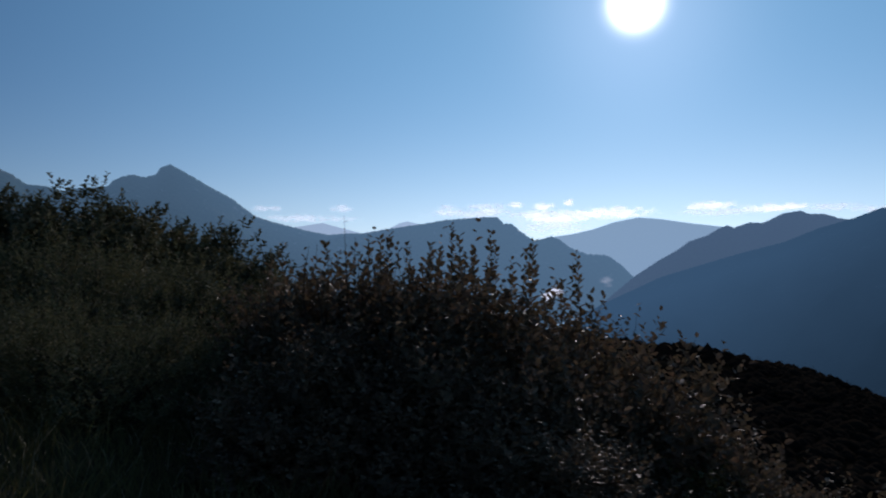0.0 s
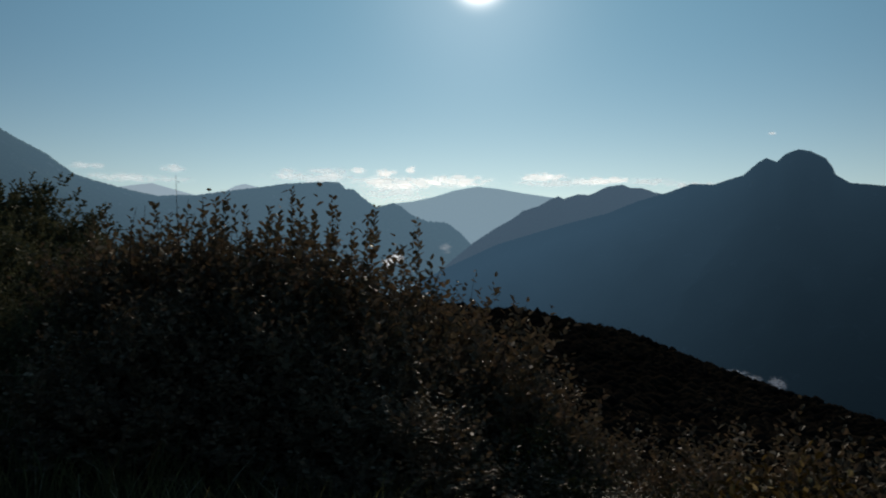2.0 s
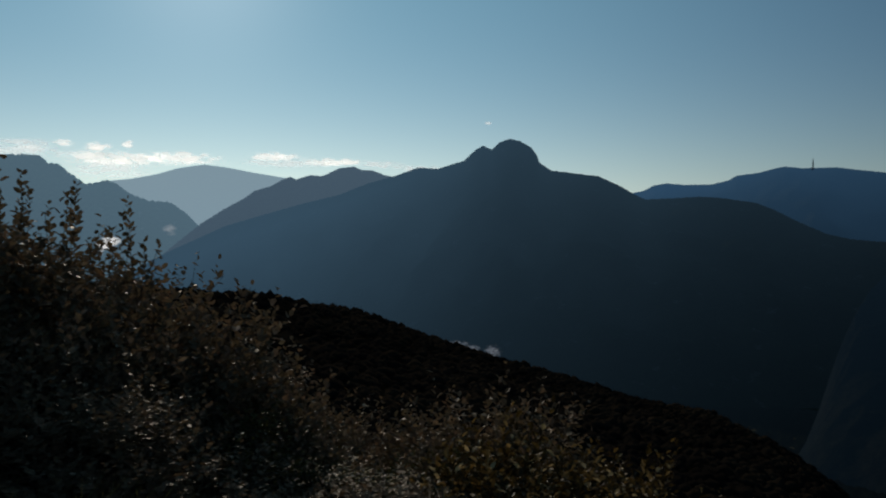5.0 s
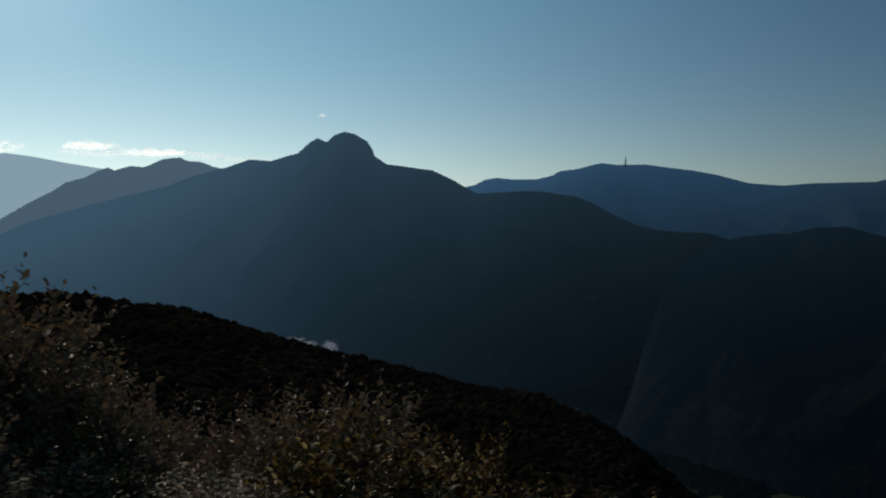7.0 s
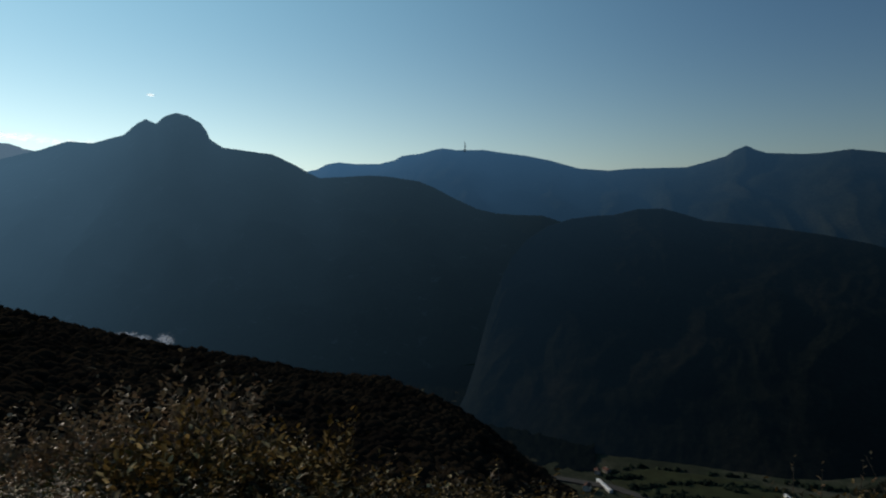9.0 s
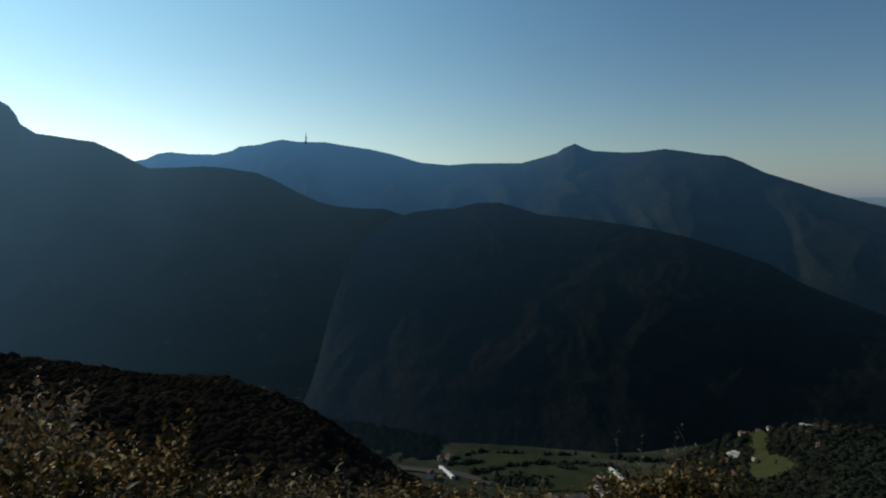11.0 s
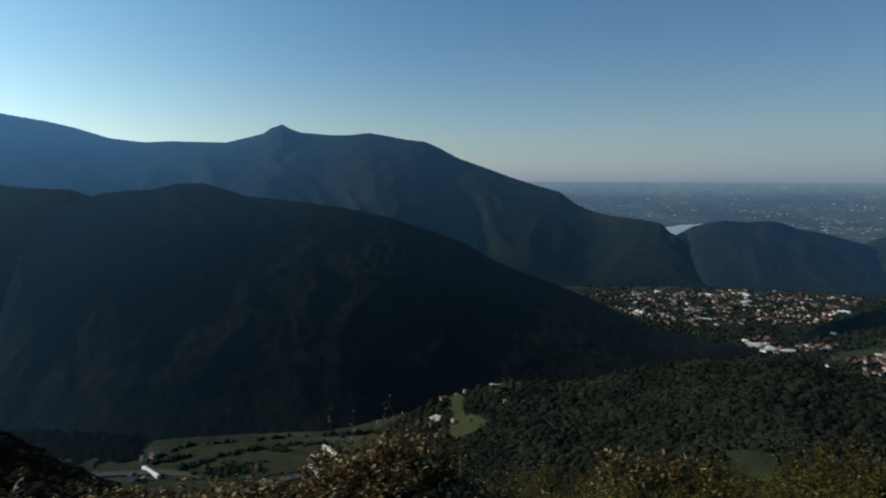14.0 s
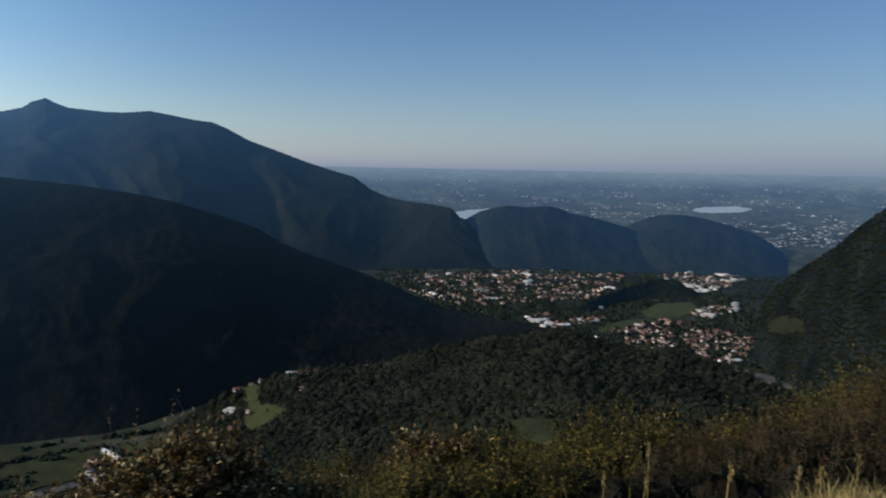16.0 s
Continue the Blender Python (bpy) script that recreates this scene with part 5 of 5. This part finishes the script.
def bush(kind, wide, tall, shoots, per, leaf, mat, label, seed, spiky=0.12, slim=1.0, reach=(0.12, 0.30), core=0.35, heart=0.0):
    """A many-stemmed bush: stems from the base, leafy shoots over its uneven dome."""
    rng = np.random.RandomState(seed)
    u = rng.normal(size=(shoots, 3))
    u[:, 2] = np.abs(u[:, 2]) * 0.9 + rng.uniform(-0.1, 0.25, shoots)
    u = unit(u)
    lobes = 1 + 0.42 * perlin(u[:, 0] * 2.4 + seed, u[:, 1] * 2.4 + u[:, 2] * 1.8)
    depth = rng.uniform(core, 1.0, shoots) ** 0.5 * lobes
    base = u * depth[:, None] * np.array([wide, wide, tall * 0.82]) * 0.88
    base[:, 2] = np.maximum(base[:, 2], 0.08)
    way = unit(u * np.array([1, 1, 0.5]) * 0.7 + np.array([0, 0, 0.55]) + rng.normal(size=(shoots, 3)) * 0.35)
    length = rng.uniform(*reach, shoots) * tall * np.where(rng.uniform(size=shoots) < spiky * 0.2, 1.7, 1.0)
    V, F = shoots_leaves(base, way, length, per, leaf, rng, slim, unit(u * lobes[:, None] + rng.normal(size=u.shape) * 0.2))
    V_top = V[:, 2]
    ob = new(kind)
    leaves = new("foliage", mesh_np("foliage", V, F, mat, False))
    leaves.parent = ob
    q = np.linspace(0, 1, 6)[None, :, None]
    pick = rng.choice(shoots, min(shoots, 110), replace=False)
    end = base[pick] + way[pick] * length[pick][:, None]
    foot = rng.normal(size=(len(pick), 3)) * np.array([0.14, 0.14, 0]) * wide + np.array([0, 0, -0.25])
    mid = foot * 0.5 + end * 0.5 + np.array([0, 0, 0.16 * tall]) * (0.3 + rng.uniform(size=(len(pick), 1)))
    lines = (1 - q) ** 2 * foot[:, None] + 2 * q * (1 - q) * mid[:, None] + q ** 2 * end[:, None]
    V, F = tube_arrays(lines, rng.uniform(0.006, 0.02, len(pick)) * tall / 2, 0.002, 4)
    stems = new("branchwork", mesh_np("branchwork", V, F, mat_bark))
    stems.parent = ob
    # added dark lump that blocks light and stands for the bush's inner shade
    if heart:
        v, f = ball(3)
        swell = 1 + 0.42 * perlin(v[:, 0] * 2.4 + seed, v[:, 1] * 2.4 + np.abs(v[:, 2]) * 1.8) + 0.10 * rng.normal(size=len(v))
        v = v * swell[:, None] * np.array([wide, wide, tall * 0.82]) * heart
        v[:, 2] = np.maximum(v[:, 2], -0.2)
        new("inner_growth", mesh_np("inner_growth", v, f, mat_inner_shade, False)).parent = ob
    ob["height"] = float(np.percentile(V_top, 99.0))
    return tagged(ob, label, "bush")


BUSH = {"hazel": [], "golden": [], "olive": [], "rust": [], "thicket": [], "scrub": [], "upright": [], "bramble": []}
for i in range(3):
    BUSH["hazel"].append((bush("hazel_bush", 1.15, 2.2, 470, 11, 0.115, mat_hazel, "dense hazel bush with dark reddish-green leaves", 300 + i, 0.12, 1.0), 2.2))
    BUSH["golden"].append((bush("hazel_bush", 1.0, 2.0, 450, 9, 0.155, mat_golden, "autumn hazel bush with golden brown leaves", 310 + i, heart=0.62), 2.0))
for i in range(2):
    BUSH["thicket"].append((bush("hazel_thicket", 1.6, 2.2, 1300, 9, 0.10, mat_thicket, "dense dark green thicket of small-leaved hazel on the bank", 340 + i, 0.0, 0.95, (0.05, 0.10), 0.6), 2.2))
    BUSH["scrub"].append((bush("wild_scrub", 1.5, 1.6, 1200, 10, 0.055, mat_scrub, "dull green scrub on the grassy bank", 350 + i, 0.2, 0.6, (0.10, 0.22), 0.5), 1.6))
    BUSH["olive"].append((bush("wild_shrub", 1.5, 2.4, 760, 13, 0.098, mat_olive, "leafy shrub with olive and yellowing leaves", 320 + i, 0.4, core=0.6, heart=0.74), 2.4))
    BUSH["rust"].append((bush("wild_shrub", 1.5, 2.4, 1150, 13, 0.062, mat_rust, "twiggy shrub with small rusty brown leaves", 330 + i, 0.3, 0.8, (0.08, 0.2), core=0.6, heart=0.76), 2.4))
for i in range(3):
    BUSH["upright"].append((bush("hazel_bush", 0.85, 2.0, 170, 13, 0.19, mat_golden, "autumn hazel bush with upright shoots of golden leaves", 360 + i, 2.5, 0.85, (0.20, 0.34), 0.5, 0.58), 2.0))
    # added dark bushes that fill the gaps where only shade lies
    BUSH["bramble"].append((bush("bramble_bush", 1.5, 1.6, 420, 11, 0.085, mat_gap_shade, "low dark-leaved bush added as the shade between the shrubs", 370 + i, 0.1, 1.0, (0.06, 0.16), 0.6, 0.8), 1.6))
taken = {}


def plant(kind, az, r, top_el, rng, spread=1.0):
    """Sets a bush so that it stands on the ground and its top is seen at top_el."""
    i = rng.randint(len(BUSH[kind]))
    ob, tall = BUSH[kind][i]
    foot = float(ground_z(az, r))
    k = max((float(height(top_el, r)) - foot) / ob["height"], 0.35)
    kw = np.clip(k, 0.7, 1.25) * spread
    m = Matrix.Translation(Vector(polar(az, float(r), foot).tolist())) @ Matrix.Rotation(rng.uniform(0, 6.28), 4, "Z")
    if (kind, i) in taken:
        made = copy_thing(ob, m)
    else:
        taken[(kind, i)] = True
        ob.matrix_basis, made = m, ob
    made.scale = (kw, kw, k)
    made["group"] = "bushes on the hilltop"
    return made


def row(kinds, outline, r, gap, seed, under=0.0, spread=1.0, vary=0.5):
    """Bushes side by side whose tops follow an outline of azimuth and elevation."""
    rng = np.random.RandomState(seed)
    o = np.array(outline, float)
    a = o[0, 0]
    while a < o[-1, 0]:
        rj = r * rng.uniform(0.92, 1.1)
        plant(kinds[rng.randint(len(kinds))], a, rj, float(np.interp(a, o[:, 0], o[:, 1])) - under - abs(rng.normal()) * vary, rng, spread)
        a += gap * rng.uniform(0.75, 1.25)


BANK = [(-44, 6.6), (-31.4, 6.0), (-29.4, 6.4), (-25.9, 6.0), (-22.2, 5.2), (-19, 4.6), (-15.4, 2.2), (-13.3, 0.9), (-11, 0.4)]
row(["thicket"], BANK, 15.0, 3.2, 1)
row(["thicket", "scrub"], BANK, 12.0, 4.0, 2, 2.6)
row(["scrub"], BANK[:-2], 9.2, 5.0, 3, 6.5)
MIDDLE = [(-11.5, 0.2), (-8, 0.7), (-5, 1.9), (-2.5, 1.4), (0, 1.3), (2.5, 0.0), (5, -0.6), (8, -1.6), (11.6, -2.8), (13.7, -4.6), (17.7, -8.2), (21.2, -12), (22.6, -14.3)]
row(["hazel"], MIDDLE, 8.3, 4.2, 4)
row(["hazel"], MIDDLE, 9.6, 5.0, 14, 0.4)
row(["hazel"], [(a, e - 4.5) for a, e in MIDDLE[:-2]], 7.2, 5.5, 5)
row(["hazel"], [(a, e - 9) for a, e in MIDDLE[:-4]], 6.3, 7.0, 15)
LOWER = [(17, -9.8), (19.5, -11.2), (21.6, -12.4), (25, -13.5), (29.5, -14.2), (34, -13.7), (38.4, -13.5), (41, -13.2), (44, -15.2), (46.5, -15.6), (49.4, -17.0), (53, -18.4), (55.2, -19.8), (60, -20.6), (64, -22.6), (68, -23.4)]
row(["hazel"], LOWER[:8], 9.0, 4.2, 6)
row(["hazel", "olive", "hazel"], LOWER[:8], 7.6, 4.6, 7, 3.2)
row(["olive", "hazel"], LOWER[:8], 6.4, 6.0, 17, 6.5)
row(["upright"], [(38, -14.0), (41, -13.4), (44, -15.4), (46.5, -16.2), (50, -17.4), (55, -20.2), (60, -22.6), (64, -24.5)], 6.8, 5.0, 21, 0.0, 0.85, 1.2)
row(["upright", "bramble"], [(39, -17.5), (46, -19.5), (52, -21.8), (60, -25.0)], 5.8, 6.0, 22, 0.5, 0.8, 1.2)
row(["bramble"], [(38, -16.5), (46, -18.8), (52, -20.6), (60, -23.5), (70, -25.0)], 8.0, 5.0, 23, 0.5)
RIGHT = [(67.5, -24.0), (70, -23.5), (74.4, -23.2), (78, -23.4), (82, -22.9), (83.6, -21.6), (85.0, -20.2), (87, -18.9), (89.3, -18.4), (91.4, -19.0), (93.0, -20.8), (94.2, -22.2), (98, -24)]
row(["golden"], RIGHT, 7.6, 2.6, 8, 0.6, 0.72)
row(["golden"], RIGHT, 6.6, 3.6, 9, 3.0, 0.72)
FURTHER = [(95.5, -22.6), (98, -22.6), (101, -21.9), (105.7, -20.7), (109.5, -20.3), (113, -20.4), (117, -19.4)]
row(["olive", "golden", "rust"], FURTHER, 12.5, 3.4, 10, 0.0, 0.85, 0.8)
row(["olive", "rust", "olive"], FURTHER, 10.5, 4.0, 11, 2.0)
SHRUBS = [("golden", 110.2, -20.7, 13.5, 0.9), ("olive", 113.9, -20.4, 14.5, 0.85), ("golden", 107.0, -21.9, 12, 0.8), ("rust", 116.9, -21.7, 12.5, 0.72), ("olive", 120.8, -18.6, 17.5, 0.8), ("olive", 123.9, -18.2, 15.5, 0.95),
          ("golden", 126.4, -18.2, 16.5, 0.7), ("rust", 128.6, -19.5, 14, 0.62), ("rust", 131.9, -17.9, 18, 0.95), ("olive", 133.6, -16.9, 17, 0.8), ("rust", 135.4, -16.4, 16, 1.0), ("rust", 137.7, -15.7, 17, 1.0),
          ("olive", 139.8, -14.9, 18, 0.9), ("rust", 141.1, -14.6, 16, 0.9), ("olive", 142.3, -13.2, 19, 1.1), ("rust", 144.1, -11.9, 18, 1.1), ("olive", 140.4, -13.6, 22, 1.0), ("olive", 138.0, -15.0, 21, 0.9),
          ("rust", 129.9, -18.6, 20, 0.8), ("bramble", 120.8, -22.5, 11.5, 0.9), ("bramble", 131.4, -20.2, 13, 0.9), ("bramble", 139.3, -17.7, 13.5, 1.0), ("bramble", 141.6, -16.8, 13, 1.0), ("bramble", 114.9, -23.4, 11, 0.9),
          ("bramble", 127.2, -21.6, 11.5, 0.9), ("bramble", 135.8, -19.3, 12.5, 0.9), ("bramble", 109.4, -23.9, 11, 0.9), ("bramble", 122.8, -19.8, 18.5, 1.0), ("bramble", 130.4, -19.2, 18, 1.0)]
rng = np.random.RandomState(12)
for kind, a, e, r, spread in SHRUBS:
    plant(kind, a, r, e, rng, spread)
row(["rust", "olive", "bramble"], [(141.5, -12.4), (150, -9)], 17.0, 4.2, 18)
row(["rust", "rust", "bramble"], [(127, -19.4), (131, -18.6), (135, -17.4), (141, -16.4), (146, -15)], 13.5, 4.4, 19, 0.0, 0.9, 0.7)
row(["bramble"], [(108, -23.2), (118, -23.0), (127, -22.4), (135, -21.0), (142, -19.5)], 10.8, 4.6, 20, 0.0, 0.9, 0.5)

# tall leafy shoots that stand out above the hazels
def tall_shoot(az, el, r, long, per, seed, leaf=0.14):
    rng = np.random.RandomState(seed)
    top = polar(az, r, float(height(el, r)))
    lean = rng.normal(size=3) * np.array([0.07, 0.07, 0])
    foot = polar(az, r, float(ground_z(az, r)) + 0.3) + lean * 2
    ob = new("hazel_shoot")
    q = np.linspace(0, 1, 9)[None, :, None]
    wave = lean[None, None, :] * np.sin(q * 5.0 + seed)
    lines = foot + (top - foot) * q + wave
    V, F = tube_arrays(lines, np.array([0.011]), 0.002, 5)
    new("stem", mesh_np("stem", V, F, mat_bark)).parent = ob
    if per:
        way = unit((top - foot)[None])
        V, F = shoots_leaves(top[None] - way * long, way, np.array([long]), per, leaf, rng, 0.95)
        new("leaves", mesh_np("leaves", V, F, mat_hazel, False)).parent = ob
    return tagged(ob, "upright hazel shoot with alternate dark leaves" if per else "bare thin hazel twig above the bush", "shoot", "shoots of the hazel")


for i, (a, e, k) in enumerate(((-4.2, 3.4, 20), (-4.9, 2.9, 16), (0.7, 3.9, 22), (1.3, 3.0, 14), (3.8, 3.25, 18), (4.2, 2.3, 12), (7.1, 2.65, 18), (6.6, 1.9, 12), (10.4, 1.6, 16), (10.1, 0.6, 10), (-9.1, 2.5, 14), (-2.8, 2.6, 14), (-1.0, 2.4, 14),
                               (-5.8, 2.6, 14), (2.4, 1.9, 12), (-12.6, 1.7, 14), (-13.2, 1.2, 10), (-10.8, 0.9, 12), (-7.0, 2.0, 14), (-3.6, 2.3, 12), (-0.2, 2.2, 14), (5.4, 1.2, 12), (9.3, -0.4, 10), (11.4, -1.4, 10), (-8.2, 1.9, 12))):
    tall_shoot(a, e, 8.0 + (i % 3) * 0.25, 0.9 * (0.8 + 0.05 * (i % 5)), int(k * 2.0) + 6, 500 + i, 0.12)
for i, (a, e) in enumerate(((-7.6, 5.2), (-9.6, 3.0), (-6.9, 3.6), (-5.6, 4.0), (-10.0, 2.9))):
    tall_shoot(a, e, 8.1, 0.5, 4 if i == 0 else 0, 540 + i, 0.04)
for i, (a, e) in enumerate(((40.5, -12.0), (41.3, -12.6), (84.2, -17.6), (88.6, -17.2), (88.9, -16.7), (90.0, -18.0), (86.0, -17.9))):
    tall_shoot(a, e, 8.2, 0.5, 8, 560 + i, 0.07)


# ---- grass ----
def grass(name, a0, a1, r0, r1, count, tall, mat, label, seed, lean=0.35):
    rng = np.random.RandomState(seed)
    az, r = rng.uniform(a0, a1, count), np.sqrt(rng.uniform(r0 ** 2, r1 ** 2, count))
    clump = 0.6 + 0.5 * perlin(r * np.sin(np.radians(az)) * 1.7, r * np.cos(np.radians(az)) * 1.7)
    foot = polar(az, r, ground_z(az, r))
    h = tall * rng.uniform(0.5, 1.15, count) * np.clip(clump, 0.3, 1.2)
    tip = foot + np.stack([rng.normal(size=count) * lean, rng.normal(size=count) * lean, np.ones(count)], 1) * h[:, None]
    mid = foot * 0.5 + tip * 0.5 + np.array([0, 0, 0.12]) * h[:, None]
    side = unit(np.stack([rng.normal(size=count), rng.normal(size=count), np.zeros(count)], 1)) * 0.004
    V = np.stack([foot - side, foot + side, mid + side, mid - side, tip + side * 0.25, tip - side * 0.25], 1)
    F = np.array([(0, 1, 2, 3), (3, 2, 4, 5)])[None] + (np.arange(count) * 6)[:, None, None]
    return tagged(new(name, mesh_np(name, V.reshape(-1, 3), F.reshape(-1, 4), mat, False)), label, "grass", kind="stuff")


grass("dry_grass", 122, 205, 2.6, 7.0, 26000, 0.25, mat_straw, "tall golden dry grass on the hilltop", 1)
grass("meadow_grass", -60, 20, 2.6, 9.0, 16000, 0.5, mat_green_grass, "dark unmown grass with a few pale stalks", 2, 0.45)
grass("meadow_grass", 0, 360, 0.15, 2.9, 9000, 0.14, mat_green_grass, "short trodden grass on the hilltop", 5, 0.6)
grass("meadow_grass", 200, 302, 2.2, 9.0, 16000, 0.4, mat_green_grass, "dark unmown grass on the hilltop", 4, 0.45)
grass("meadow_grass", 20, 124, 2.4, 6.0, 6000, 0.35, mat_olive, "short dark grass below the bushes", 3, 0.45)
for i, (a, e, r) in enumerate(((121.9, -22.3, 4.4), (125.2, -19.9, 4.6), (125.1, -22.0, 4.2), (118.8, -23.0, 4.4), (131.0, -20.6, 4.0), (135.5, -19.9, 3.8), (136.8, -19.6, 3.6), (139.0, -18.6, 3.4))):
    rng = np.random.RandomState(600 + i)
    stalk = new("dry_stalk")
    top, foot = polar(a, r, float(height(e, r))), polar(a + rng.normal() * 0.5, r, float(ground_z(a, r)) - 0.02)
    q = np.linspace(0, 1, 7)[None, :, None]
    V, F = tube_arrays(foot + (top - foot) * q, np.array([0.005]), 0.003, 5)
    new("stem", mesh_np("stem", V, F, mat_straw)).parent = stalk
    head = top + np.array([0, 0, -0.09]) * rng.uniform(0, 1, (30, 1)) + rng.normal(size=(30, 3)) * 0.006
    V, F = leaf_arrays(head, rng.normal(size=(30, 3)) * 0.4 + np.array([0, 0, 1.0]), np.full(30, 0.022), rng, 0.7)
    seeds = new("seed_head", mesh_np("seed_head", V, F, mat_straw, False))
    seeds.parent = stalk
    tagged(seeds, kind="stuff")
    tagged(stalk, "single dry grass stalk with a pale seed head", "stalk", "dry stalks")

# arching grass blades at the foot of the bank
for i, (a, e, r) in enumerate(((-28.6, -15.0, 3.6), (-27.2, -14.6, 4.0), (-25.6, -15.6, 3.4), (-12.4, -14.0, 4.2), (-10.6, -12.4, 4.4), (-8.8, -14.2, 4.3))):
    rng = np.random.RandomState(700 + i)
    way = rng.choice([-1, 1]) * rng.uniform(1.4, 2.6)
    foot, top, tip = polar(a - way, r, float(ground_z(a, r)) - 0.02), polar(a, r, float(height(e, r))), polar(a + way, r, float(height(e - rng.uniform(1.2, 2.6), r)))
    q = np.linspace(0, 1, 12)[:, None]
    crown_point = 2 * top - (foot + tip) / 2
    bow = foot * (1 - q) ** 2 + 2 * q * (1 - q) * crown_point + tip * q ** 2
    side = unit(np.array([rng.normal(), rng.normal(), 0.2])) * 0.004
    broad = np.sin(np.clip(q * 0.9 + 0.12, 0, 1) * math.pi) * side
    V = np.stack([bow - broad, bow - np.array([0, 0, 0.003]), bow + broad], 1).reshape(-1, 3)
    F = np.array([(3 * k + j, 3 * k + j + 1, 3 * k + j + 4, 3 * k + j + 3) for k in range(11) for j in range(2)])
    blade = new("grass_blade", mesh_np("grass_blade", V, F, mat_rust))
    tagged(blade, "dry grass blade arching over the dark bank", "grass blade", "dry blades on the bank")
